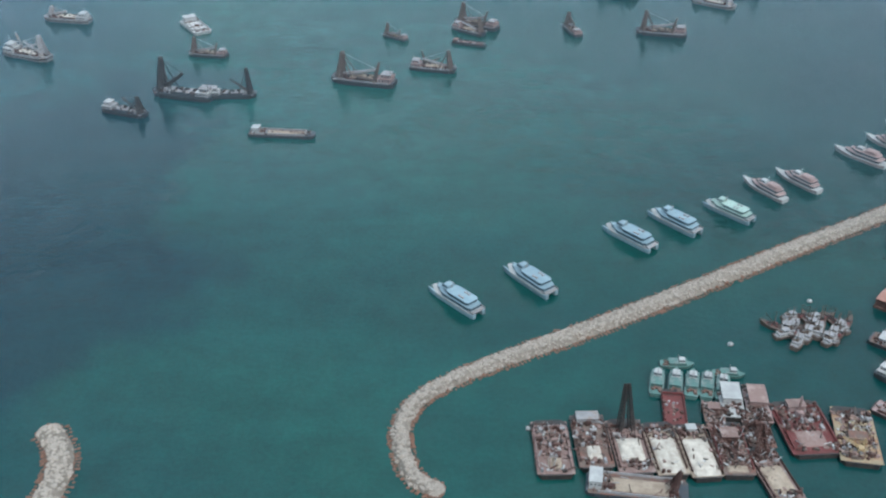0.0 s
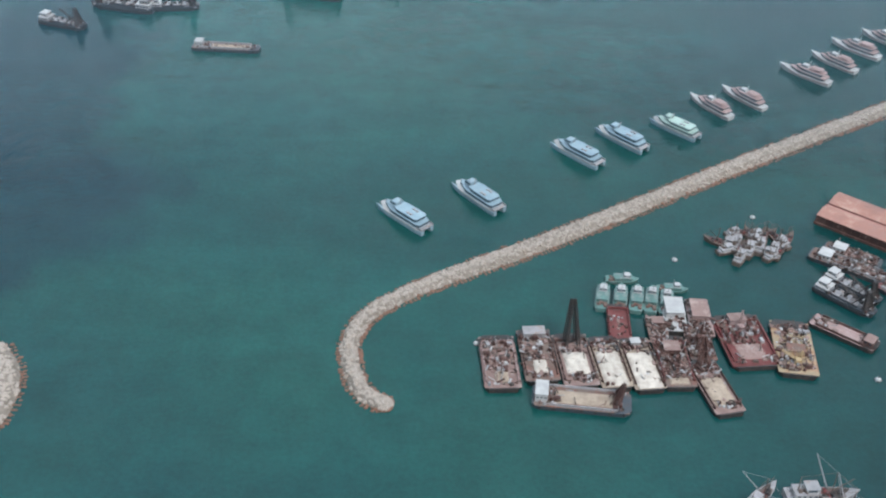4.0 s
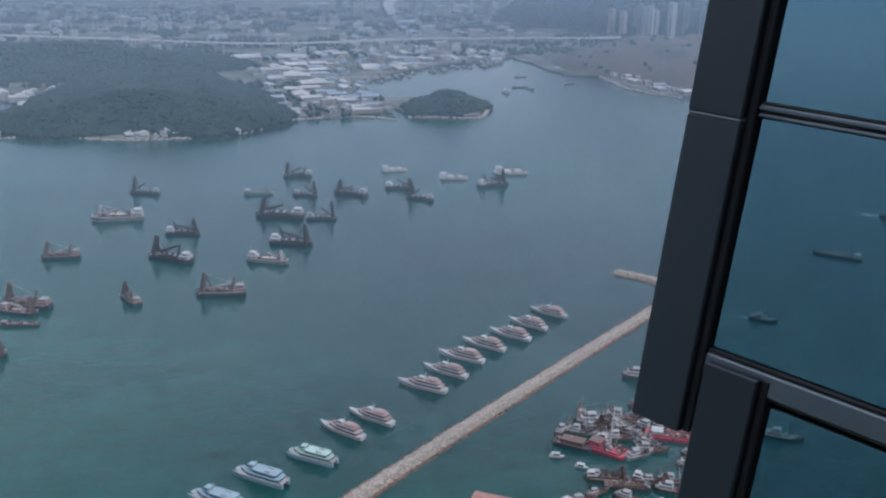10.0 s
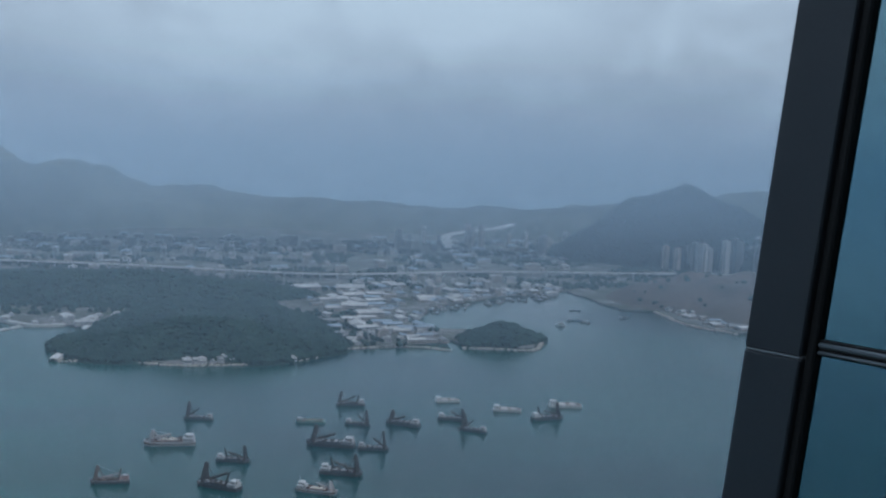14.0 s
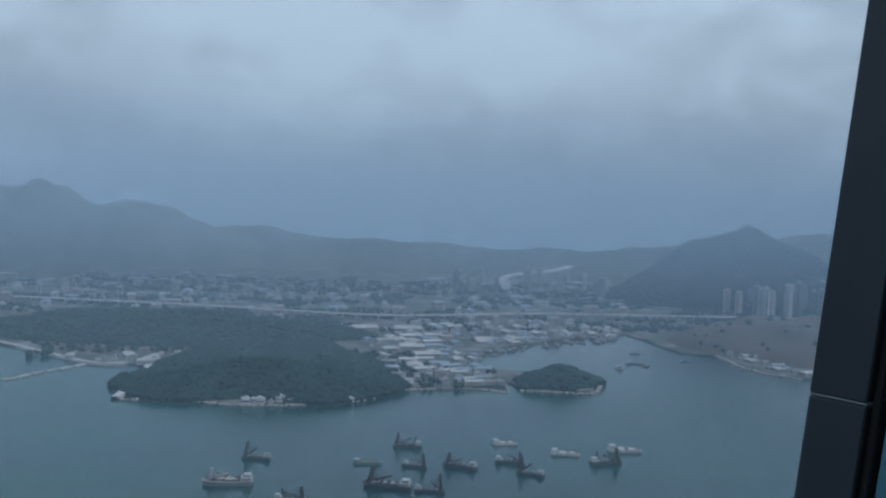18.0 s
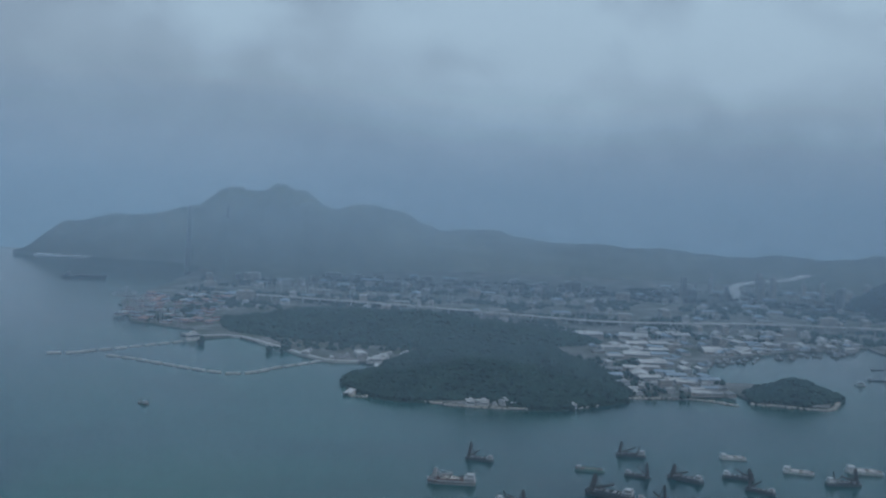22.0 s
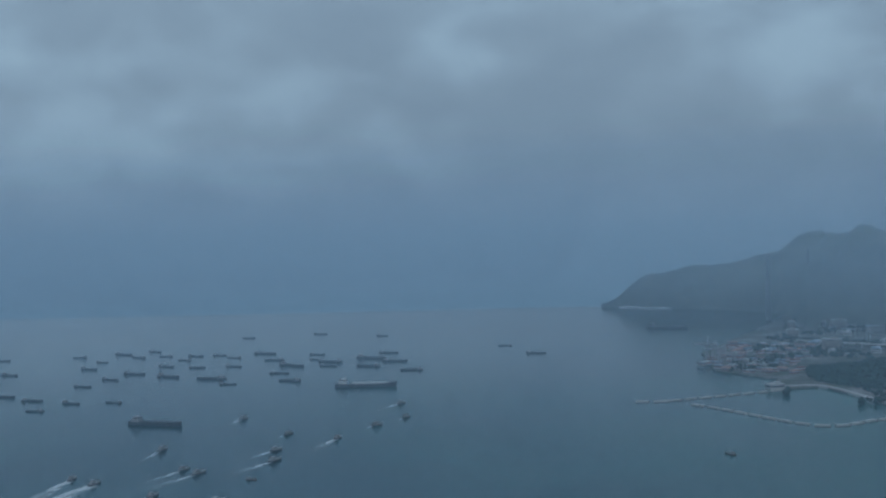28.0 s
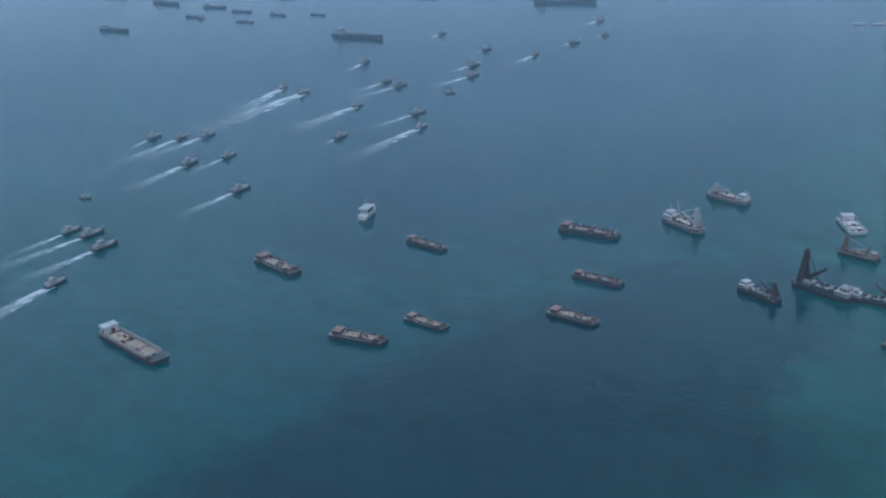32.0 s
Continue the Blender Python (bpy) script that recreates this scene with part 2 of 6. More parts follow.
def low_cloud_material(seed):
    """Cloud lying on the mountains: nothing below its ragged base, thicker above it, thinning out towards the sky."""
    m = bpy.data.materials.new("low_cloud")
    m.use_nodes = True
    t = m.node_tree
    t.nodes.clear()
    co = nd(t, "ShaderNodeTexCoord").outputs["Object"]
    mp = nd(t, "ShaderNodeMapping", inputs={"Scale": (1.0, 1.0, 1.7), "Location": (seed, 0, seed)})
    t.links.new(co, mp.inputs[0])
    sp = nd(t, "ShaderNodeSeparateXYZ")
    t.links.new(co, sp.inputs[0])
    rag = math_node(t, "MULTIPLY", math_node(t, "SUBTRACT", noise_tex(t, mp.outputs[0], 0.0022, 6.0, 0.58, 0.4), 0.5), 420.0)
    along = math_node(t, "MULTIPLY", math_node(t, "ADD", sp.outputs[0], 2000.0), 1 / 5000.0, True)
    base = math_node(t, "MULTIPLY", ramp(t, along, [(0.0, (0.05,) * 3), (0.15, (0.08,) * 3), (0.19, (0.40,) * 3), (0.33, (0.40,) * 3), (0.41, (0.20,) * 3), (0.48, (0.10,) * 3), (0.80, (0.06,) * 3), (0.88, (0.16,) * 3)], "EASE"), 1000.0)
    lift = math_node(t, "MULTIPLY", math_node(t, "SUBTRACT", math_node(t, "ADD", sp.outputs[2], rag), base), 1 / 200.0, True)
    lift = ramp(t, lift, [(0.0, (0,) * 3), (1.0, (1,) * 3)], "EASE")
    thin = ramp(t, math_node(t, "MULTIPLY", math_node(t, "ADD", sp.outputs[2], rag), 1 / 1200.0, True), [(0.30, (1,) * 3), (0.62, (0,) * 3)], "EASE")
    a = math_node(t, "ADD", math_node(t, "MULTIPLY", math_node(t, "MULTIPLY", lift, thin), 0.225), 0.004, True)
    dif = nd(t, "ShaderNodeBsdfDiffuse", inputs={"Color": (0.54, 0.68, 0.83, 1)})
    trl = nd(t, "ShaderNodeBsdfTranslucent", inputs={"Color": (0.54, 0.68, 0.83, 1)})
    both = nd(t, "ShaderNodeMixShader", inputs={0: 0.5})
    t.links.new(dif.outputs[0], both.inputs[1])
    t.links.new(trl.outputs[0], both.inputs[2])
    mix = nd(t, "ShaderNodeMixShader")
    t.links.new(a, mix.inputs[0])
    t.links.new(nd(t, "ShaderNodeBsdfTransparent").outputs[0], mix.inputs[1])
    t.links.new(both.outputs[0], mix.inputs[2])
    t.links.new(mix.outputs[0], nd(t, "ShaderNodeOutputMaterial").inputs[0])
    return m


def foam_material():
    m = bpy.data.materials.new("wake_foam")
    m.use_nodes = True
    t = m.node_tree
    t.nodes.clear()
    co = nd(t, "ShaderNodeTexCoord").outputs["Object"]
    sp = nd(t, "ShaderNodeSeparateXYZ")
    t.links.new(co, sp.inputs[0])
    along = math_node(t, "ADD", sp.outputs[0], 1.0, True)           # 1 at the stern, 0 at the tail
    mp = nd(t, "ShaderNodeMapping", inputs={"Scale": (9.0, 26.0, 1.0)})
    t.links.new(co, mp.inputs[0])
    n = ramp(t, noise_tex(t, mp.outputs[0], 1.0, 4.0, 0.65, 0.6), [(0.34, (0.15,) * 3), (0.62, (1,) * 3)])
    a = math_node(t, "MULTIPLY", math_node(t, "MULTIPLY", ramp(t, along, [(0.0, (0,) * 3), (0.55, (0.42,) * 3), (1.0, (0.95,) * 3)]), n), 0.7, True)
    dif = nd(t, "ShaderNodeBsdfDiffuse", inputs={"Color": (0.82, 0.87, 0.9, 1)})
    mix = nd(t, "ShaderNodeMixShader")
    t.links.new(a, mix.inputs[0])
    t.links.new(nd(t, "ShaderNodeBsdfTransparent").outputs[0], mix.inputs[1])
    t.links.new(dif.outputs[0], mix.inputs[2])
    t.links.new(mix.outputs[0], nd(t, "ShaderNodeOutputMaterial").inputs[0])
    return m


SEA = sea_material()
FOAM = foam_material()
ROCK = material("granite_rock", (0.37, 0.335, 0.295), 0.9, col2=(0.27, 0.24, 0.21), scale=0.25, fine=2.0, bump=0.4, wear=(0.24, 0.19, 0.15), wear_amount=0.36)
# ROCK darkened for the core: shade of the gaps put into the colour
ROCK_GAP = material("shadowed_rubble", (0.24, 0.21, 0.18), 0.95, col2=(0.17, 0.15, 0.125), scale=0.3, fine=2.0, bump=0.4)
ROCK_WET = material("weedy_rock", (0.17, 0.085, 0.058), 0.7, col2=(0.10, 0.06, 0.042), scale=0.3, fine=2.0, bump=0.4)
WHITE = material("white_paint", (0.40, 0.41, 0.41), 0.45, col2=(0.31, 0.32, 0.32), scale=0.15, fine=3.0, bump=0.05, vary=0.06)
PALE_BLUE = material("pale_blue_paint", (0.18, 0.27, 0.325), 0.4, col2=(0.23, 0.32, 0.365), scale=0.12, fine=2.5, bump=0.05, vary=0.06)
PINK = material("faded_red_trim", (0.27, 0.185, 0.175), 0.55, col2=(0.33, 0.25, 0.24), scale=0.2, fine=3.0, bump=0.05)
GLASS_DARK = material("tinted_window", (0.03, 0.05, 0.07), 0.12, col2=(0.05, 0.08, 0.10), scale=0.2, fine=1.0, bump=0.0, spec=0.6)
NAVY = material("dark_hull_paint", (0.035, 0.05, 0.065), 0.5, col2=(0.05, 0.058, 0.066), scale=0.2, fine=3.0, wear=(0.10, 0.07, 0.055), wear_amount=0.34)
BLACK = material("black_steel", (0.022, 0.024, 0.027), 0.6, col2=(0.05, 0.04, 0.035), scale=0.4, fine=4.0, bump=0.1)
RUST = material("rusty_steel", (0.075, 0.034, 0.029), 0.8, col2=(0.055, 0.032, 0.028), scale=0.18, fine=2.5, wear=(0.20, 0.145, 0.125), wear_amount=0.35, bump=0.25)
RED = material("red_oxide_paint", (0.15, 0.032, 0.033), 0.65, col2=(0.11, 0.036, 0.034), scale=0.2, fine=3.0, wear=(0.17, 0.11, 0.095), wear_amount=0.36)
MAGENTA = material("crimson_paint", (0.42, 0.05, 0.09), 0.6, col2=(0.36, 0.08, 0.10), scale=0.2, fine=3.0)
SAND = material("pale_gravel_load", (0.32, 0.265, 0.21), 0.95, col2=(0.23, 0.185, 0.145), scale=0.2, fine=2.0, bump=0.5)
GRAVEL = material("near_white_gravel", (0.46, 0.43, 0.38), 0.95, col2=(0.33, 0.30, 0.265), scale=0.25, fine=2.0, bump=0.4)
CREAM = material("cream_deck_paint", (0.36, 0.305, 0.205), 0.7, col2=(0.28, 0.23, 0.155), scale=0.2, fine=2.0, wear=(0.30, 0.17, 0.10), wear_amount=0.42, vary=0.2)
DECK_PINK = material("faded_red_deck", (0.13, 0.072, 0.066), 0.85, col2=(0.22, 0.155, 0.14), scale=0.15, fine=1.6, wear=(0.30, 0.235, 0.215), wear_amount=0.40, bump=0.25, vary=0.28)
DECK = material("worn_deck", (0.095, 0.068, 0.058), 0.85, col2=(0.15, 0.115, 0.10), scale=0.2, fine=2.0, wear=(0.20, 0.10, 0.08), wear_amount=0.40, bump=0.25, vary=0.2)
GREY = material("grey_paint", (0.30, 0.31, 0.32), 0.6, col2=(0.22, 0.22, 0.23), scale=0.2, fine=3.0, wear=(0.2, 0.12, 0.09), wear_amount=0.36)
YELLOW = material("yellow_paint", (0.44, 0.33, 0.17), 0.6, col2=(0.36, 0.28, 0.18), scale=0.2, fine=3.0, wear=(0.28, 0.15, 0.08), wear_amount=0.38)
GREEN = material("sea_green_paint", (0.055, 0.14, 0.13), 0.55, col2=(0.09, 0.18, 0.168), scale=0.25, fine=3.0, wear=(0.22, 0.25, 0.245), wear_amount=0.38)
ORANGE = material("orange_sheet_roof", (0.33, 0.15, 0.115), 0.7, col2=(0.28, 0.155, 0.13), scale=0.08, fine=1.2, wear=(0.42, 0.30, 0.25), wear_amount=0.38, bump=0.2)
WOOD = material("weathered_wood", (0.125, 0.098, 0.085), 0.85, col2=(0.09, 0.07, 0.06), scale=0.3, fine=4.0, bump=0.3)
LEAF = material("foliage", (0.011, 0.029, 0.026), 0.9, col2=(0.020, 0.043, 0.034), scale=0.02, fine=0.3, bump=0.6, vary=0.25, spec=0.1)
MINT = material("pale_mint_paint", (0.30, 0.41, 0.375), 0.45, col2=(0.25, 0.35, 0.32), scale=0.15, fine=3.0, bump=0.05, vary=0.06)
PARK_LEAF = material("park_foliage", (0.045, 0.07, 0.03), 0.9, col2=(0.075, 0.10, 0.045), scale=0.03, fine=0.4, bump=0.5, vary=0.3, spec=0.1)
# paler than LEAF: part of the range's haze is put into the colour
HILLSIDE = material("hazed_woodland", (0.085, 0.105, 0.088), 0.95, col2=(0.115, 0.135, 0.11), scale=0.004, fine=0.03, bump=0.3, vary=0.25, spec=0.1)
GRASS = material("rough_grass", (0.09, 0.115, 0.06), 0.95, col2=(0.13, 0.14, 0.08), scale=0.01, fine=0.2, bump=0.3, wear=(0.18, 0.15, 0.10), wear_amount=0.40, spec=0.1)
EARTH = material("built_up_ground", (0.10, 0.10, 0.10), 0.95, col2=(0.05, 0.062, 0.045), scale=0.012, fine=0.08, bump=0.1, wear=(0.18, 0.175, 0.17), wear_amount=0.36, spec=0.1)
BARE = material("bare_cut_earth", (0.105, 0.086, 0.076), 0.95, col2=(0.075, 0.068, 0.06), scale=0.012, fine=0.12, bump=0.5, vary=0.3, spec=0.1)
CONCRETE = material("concrete", (0.33, 0.325, 0.31), 0.9, col2=(0.25, 0.245, 0.24), scale=0.03, fine=0.4, bump=0.1)
WALL_PALE = material("pale_render_wall", (0.40, 0.39, 0.38), 0.85, col2=(0.32, 0.32, 0.32), scale=0.04, fine=0.6, bump=0.05)
WALL_TAN = material("tan_render_wall", (0.30, 0.26, 0.23), 0.85, col2=(0.23, 0.20, 0.18), scale=0.04, fine=0.6, bump=0.05)
ROOF_PALE = material("pale_sheet_roof", (0.37, 0.365, 0.355), 0.8, col2=(0.26, 0.255, 0.25), scale=0.04, fine=0.6, bump=0.05)
ROOF_GREY = material("grey_flat_roof", (0.15, 0.155, 0.16), 0.9, col2=(0.21, 0.21, 0.21), scale=0.04, fine=0.6, bump=0.05)
ROOF_BLUE = material("blue_sheet_roof", (0.16, 0.21, 0.26), 0.8, col2=(0.22, 0.25, 0.28), scale=0.04, fine=0.6, bump=0.05)
CLADDING = material("charcoal_aluminium", (0.048, 0.055, 0.066), 0.38, metal=0.35, col2=(0.05, 0.056, 0.066), scale=0.6, fine=30.0, bump=0.02, vary=0.05)
RIM = material("dark_gasket", (0.012, 0.012, 0.014), 0.6, bump=0.02, fine=30.0)
ALU = material("grey_aluminium_transom", (0.17, 0.19, 0.21), 0.35, metal=0.6, col2=(0.14, 0.16, 0.18), scale=0.8, fine=30.0, bump=0.02, vary=0.05)


def mirror_glass():
    m = bpy.data.materials.new("tinted_reflective_glass")
    m.use_nodes = True
    t = m.node_tree
    p = t.nodes["Principled BSDF"]
    p.inputs["Base Color"].default_value = (0.225, 0.38, 0.425, 1)
    p.inputs["Metallic"].default_value = 1.0
    p.inputs["Roughness"].default_value = 0.015
    return m


MIRROR = mirror_glass()

# ---- mesh helpers ----
def part(name, bm, mat, parent=None, label=""):
    """Links a bmesh as one mesh object, under its thing where one is given."""
    me = bpy.data.meshes.new(name)
    bm.to_mesh(me)
    bm.free()
    me.materials.append(mat)
    ob = new(name, me)
    if parent is not None:
        ob.parent = parent
    if label:
        ob["label"] = label
    return ob


def cloud_mesh(name, verts, faces, mat, parent=None):
    me = bpy.data.meshes.new(name)
    me.from_pydata(verts, [], faces)
    me.update()
    me.materials.append(mat)
    ob = new(name, me)
    if parent is not None:
        ob.parent = parent
    return ob


def box(bm, x, y, z, sx, sy, sz, rz=0.0, taper=1.0, rake=0.0):
    """A block on z with its top narrowed by taper and pushed back by rake; edges of the top are chamfered off a little."""
    c, s = math.cos(radians(rz)), math.sin(radians(rz))
    vs = []
    for k, (zz, f) in enumerate(((z, 1.0), (z + sz, taper))):
        for ax, ay in ((-1, -1), (1, -1), (1, 1), (-1, 1)):
            px, py = ax * sx / 2 * f - (rake if k else 0), ay * sy / 2 * f
            vs.append(bm.verts.new((x + px * c - py * s, y + px * s + py * c, zz)))
    for f in ((3, 2, 1, 0), (4, 5, 6, 7), (0, 1, 5, 4), (1, 2, 6, 5), (2, 3, 7, 6), (3, 0, 4, 7)):
        bm.faces.new([vs[i] for i in f])
    return vs


def strut(bm, p, q, r, r2=None):
    """A square bar from p to q."""
    p, q = Vector(p), Vector(q)
    d = (q - p).normalized()
    u = d.orthogonal().normalized()
    v = d.cross(u)
    r2 = r if r2 is None else r2
    a = [bm.verts.new(p + (u * i + v * j) * r) for i, j in ((-1, -1), (1, -1), (1, 1), (-1, 1))]
    b = [bm.verts.new(q + (u * i + v * j) * r2) for i, j in ((-1, -1), (1, -1), (1, 1), (-1, 1))]
    bm.faces.new(a[::-1]), bm.faces.new(b)
    for i in range(4):
        bm.faces.new((a[i], a[(i + 1) % 4], b[(i + 1) % 4], b[i]))


def lattice(bm, p, q, w0, w1, n, r):
    """A lattice mast or boom from p to q: four chords and their bracing."""
    p, q = Vector(p), Vector(q)
    d = (q - p).normalized()
    u = d.orthogonal().normalized()
    v = d.cross(u)
    rings = []
    for i in range(n + 1):
        f = i / n
        w = w0 + (w1 - w0) * f
        o = p.lerp(q, f)
        rings.append([o + (u * a + v * b) * w / 2 for a, b in ((-1, -1), (1, -1), (1, 1), (-1, 1))])
    for k in range(4):
        strut(bm, rings[0][k], rings[-1][k], r)
    for i in range(n):
        for k in range(4):
            strut(bm, rings[i][k], rings[i + 1][(k + 1) % 4], r * 0.6)


def hull(L, W, D, bow=0.3, stern=0.08, sheer=0.0, draft=0.8, blunt=0.0, flare=0.8, n=14):
    """A boat's hull with its bow to +x, lofted from sections."""
    bm = bmesh.new()
    prev = None
    for i in range(n + 1):
        f = i / n
        k = 1.0
        if f > 1 - bow:
            k = max(blunt, (1 - ((f - 1 + bow) / bow) ** 1.9))
        if f < stern:
            k = min(k, 0.78 + 0.22 * (f / stern))
        h = max(W / 2 * k, 0.05)
        top = D + sheer * max(0.0, (f - 0.55) / 0.45) ** 2 + 0.35 * sheer * max(0.0, (0.25 - f) / 0.25) ** 2
        x = -L / 2 + L * f
        xb = -L / 2 + L * f - (bow * L * 0.16 * max(0.0, (f - 1 + bow) / bow))
        ring = [bm.verts.new(c) for c in ((x, -h, top), (xb, -h * flare, -draft), (xb, h * flare, -draft), (x, h, top))]
        if prev:
            for j in range(3):
                bm.faces.new((prev[j], ring[j], ring[j + 1], prev[j + 1]))
            bm.faces.new((prev[3], ring[3], ring[0], prev[0]))
        else:
            bm.faces.new(ring)
        prev = ring
    bm.faces.new(prev[::-1])
    bmesh.ops.recalc_face_normals(bm, faces=bm.faces)
    return bm


def at(x, y, deg, s=1.0, z=0.0):
    """The pose of a boat or house: place, heading and size."""
    return pose(x, y, z, 0, 0, deg) @ Matrix.Diagonal((s, s, s, 1))


def thing(name, x, y, deg, label, category, group="", z=0.0, s=1.0):
    e = new(name)
    e.empty_display_size = 1.0
    e.matrix_basis = at(x, y, deg, s, z)
    return tagged(e, label, category, group)


def smooth_path(pts, step):
    """Points every step metres along a Catmull-Rom curve through pts, with the direction at each."""
    P = [Vector(p) for p in pts]
    P = [P[0] * 2 - P[1]] + P + [P[-1] * 2 - P[-2]]
    fine = []
    for i in range(1, len(P) - 2):
        a, b, c, d = P[i - 1:i + 3]
        m = max(2, int((c - b).length / 1.0))
        for j in range(m):
            f = j / m
            fine.append(0.5 * (2 * b + (c - a) * f + (2 * a - 5 * b + 4 * c - d) * f * f + (3 * b - a - 3 * c + d) * f ** 3))
    fine.append(P[-2])
    out, run = [fine[0]], 0.0
    for p, q in zip(fine, fine[1:]):
        run += (q - p).length
        if run >= step:
            out.append(q)
            run = 0.0
    return [(p, (out[min(i + 1, len(out) - 1)] - out[max(i - 1, 0)]).normalized()) for i, p in enumerate(out)]


ICO = None


def lumps(name, spots, mat, parent=None, squash=0.75, jag=0.25, detail=1, rng=None):
    """Many uneven lumps (stones, tree crowns) in one mesh; spots: x, y, z, size."""
    global ICO
    rng = rng or np.random.default_rng(5)
    ICO = ICO or {}
    if detail not in ICO:
        bm = bmesh.new()
        bmesh.ops.create_icosphere(bm, subdivisions=detail, radius=1.0)
        bm.verts.ensure_lookup_table()
        ICO[detail] = (np.array([v.co[:] for v in bm.verts]), np.array([[v.index for v in f.verts] for f in bm.faces]))
        bm.free()
    V, F = ICO[detail]
    S = np.asarray(spots, float)
    n = len(S)
    scale = S[:, None, 3:4] * (1 + jag * rng.uniform(-1, 1, (n, len(V), 1)))
    verts = V[None] * scale * np.array([1, 1, squash]) * rng.uniform(0.8, 1.25, (n, 1, 3)) + S[:, None, :3]
    faces = (F[None] + (np.arange(n) * len(V))[:, None, None]).reshape(-1, 3)
    return cloud_mesh(name, verts.reshape(-1, 3).tolist(), faces.tolist(), mat, parent)

# ---- the large structure ----
from mathutils.geometry import tessellate_polygon

bm = bmesh.new()
bm.faces.new([bm.verts.new(c) for c in ((-60000, -60000, 0), (60000, -60000, 0), (60000, 60000, 0), (-60000, 60000, 0))])
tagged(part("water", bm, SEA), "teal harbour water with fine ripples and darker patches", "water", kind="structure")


def slab(name, outline, z0, z1, mat, label, jag=6.0, step=40.0, seed=3):
    """A low, flat piece of land with an uneven shore; its outline is split into short stretches."""
    rng = random.Random(seed)
    pts = []
    for (ax, ay), (bx, by) in zip(outline, outline[1:] + outline[:1]):
        n = max(1, int(math.hypot(bx - ax, by - ay) / step))
        for i in range(n):
            k = jag if i else jag * 0.4
            pts.append((ax + (bx - ax) * i / n + rng.uniform(-k, k), ay + (by - ay) * i / n + rng.uniform(-k, k)))
    bm = bmesh.new()
    lo = [bm.verts.new((x, y, z0)) for x, y in pts]
    hi = [bm.verts.new((x, y, z1)) for x, y in pts]
    for tri in tessellate_polygon([[Vector((x, y, 0)) for x, y in pts]]):
        bm.faces.new([hi[i] for i in tri])
    for i in range(len(pts)):
        j = (i + 1) % len(pts)
        bm.faces.new((lo[i], lo[j], hi[j], hi[i]))
    bmesh.ops.recalc_face_normals(bm, faces=bm.faces)
    return tagged(part(name, bm, mat), label, "ground", kind="structure")


slab("ground", [(120, 1860), (200, 1806), (262, 1786), (400, 1789), (470, 1830), (540, 1908), (675, 1912), (780, 1985), (792, 1876), (914, 1855), (995, 1985), (955, 2060),
                (815, 2085), (745, 2205), (905, 2400), (1150, 2560), (1415, 2680), (1390, 2334), (1474, 2294), (1436, 2097), (1477, 1973), (1800, 1930),
                (3600, 1900), (3600, 4990), (-520, 4990), (-560, 3875), (-603, 3070), (-496, 2704), (-332, 2606), (-310, 2445), (-229, 2512), (-16, 2217), (60, 2205), (122, 2155), (50, 1910)],
     -4, 3.5, EARTH, "grey built-up land behind a quay and shore", 7.0, 40.0)
slab("ground_park", [(-1206, -900), (-532, -9), (-460, 86), (-392, 176), (-330, 185), (-140, 195), (60, 205), (190, 185), (240, -900)], -4, 4.0, GRASS,
     "reclaimed grassy park land at the tower's foot", 3.0, 30.0, 9)


def hill(name, cx, cy, rx, ry, h, label, rot=0.0, seed=1, power=1.6, soil=None):
    """A wooded hill: an uneven mound clothed in tree crowns."""
    rng = np.random.default_rng(seed)
    c, s = math.cos(radians(rot)), math.sin(radians(rot))

    def ground(px, py):
        d = math.hypot(px, py)
        e = 0.16 * noise.noise(Vector((px * 1.7 + seed, py * 1.7, 0.3)))
        return max(0.0, 1 - max(0.0, d + e) ** power) * h * (1 + 0.3 * noise.noise(Vector((px * 3 + seed, py * 3, 1.1))))
    root = tagged(new(name), label, "hill")
    root.location = (cx, cy, 2.0)
    n = 48
    bm = bmesh.new()
    grid = {}
    for i in range(n + 1):
        for j in range(n + 1):
            px, py = -1.25 + 2.5 * i / n, -1.25 + 2.5 * j / n
            x, y = px * rx, py * ry
            z = ground(px, py)
            grid[i, j] = bm.verts.new((x * c - y * s, x * s + y * c, z if z > 0 else -3))
    for i in range(n):
        for j in range(n):
            bm.faces.new((grid[i, j], grid[i + 1, j], grid[i + 1, j + 1], grid[i, j + 1]))
    part("slope", bm, soil or LEAF, root)
    spots = []
    want = int(rx * ry * (3.6 if soil is None else 0.03) / 42)
    while len(spots) < min(want, 5200):
        px, py = rng.uniform(-1.2, 1.2, 2)
        z = ground(px, py)
        if z > 0.6 and noise.noise(Vector((px * 5, py * 5, seed * 3.1))) > -0.7:
            x, y = px * rx, py * ry
            spots.append((x * c - y * s, x * s + y * c, z + 2.0, rng.uniform(4.5, 9.0)))
    tagged(lumps("tree_crowns", spots, LEAF, root, 0.85, 0.32, 1, rng), kind="stuff")
    return root


hill("wooded_hill", 335, 2068, 252, 280, 62, "dark green wooded headland falling to the shore", 8, 2)
hill("wooded_hill", 165, 1965, 140, 150, 24, "low wooded shoulder of the headland", 0, 17, 1.5)
hill("wooded_hill", 170, 2680, 480, 250, 48, "long dark green wooded rise behind the headland", -6, 5)
hill("wooded_hill", 888, 1945, 108, 72, 30, "small wooded knoll at the end of the point", 25, 8, 1.3)
hill("bare_hill", 1770, 2380, 320, 330, 84, "brown cut slope of bare earth above the far quay", 10, 11, 2.4, BARE)
hill("wooded_hill", 2300, 3440, 520, 230, 285, "steep dark wooded hillside rising into mist", -34, 14, 1.5)


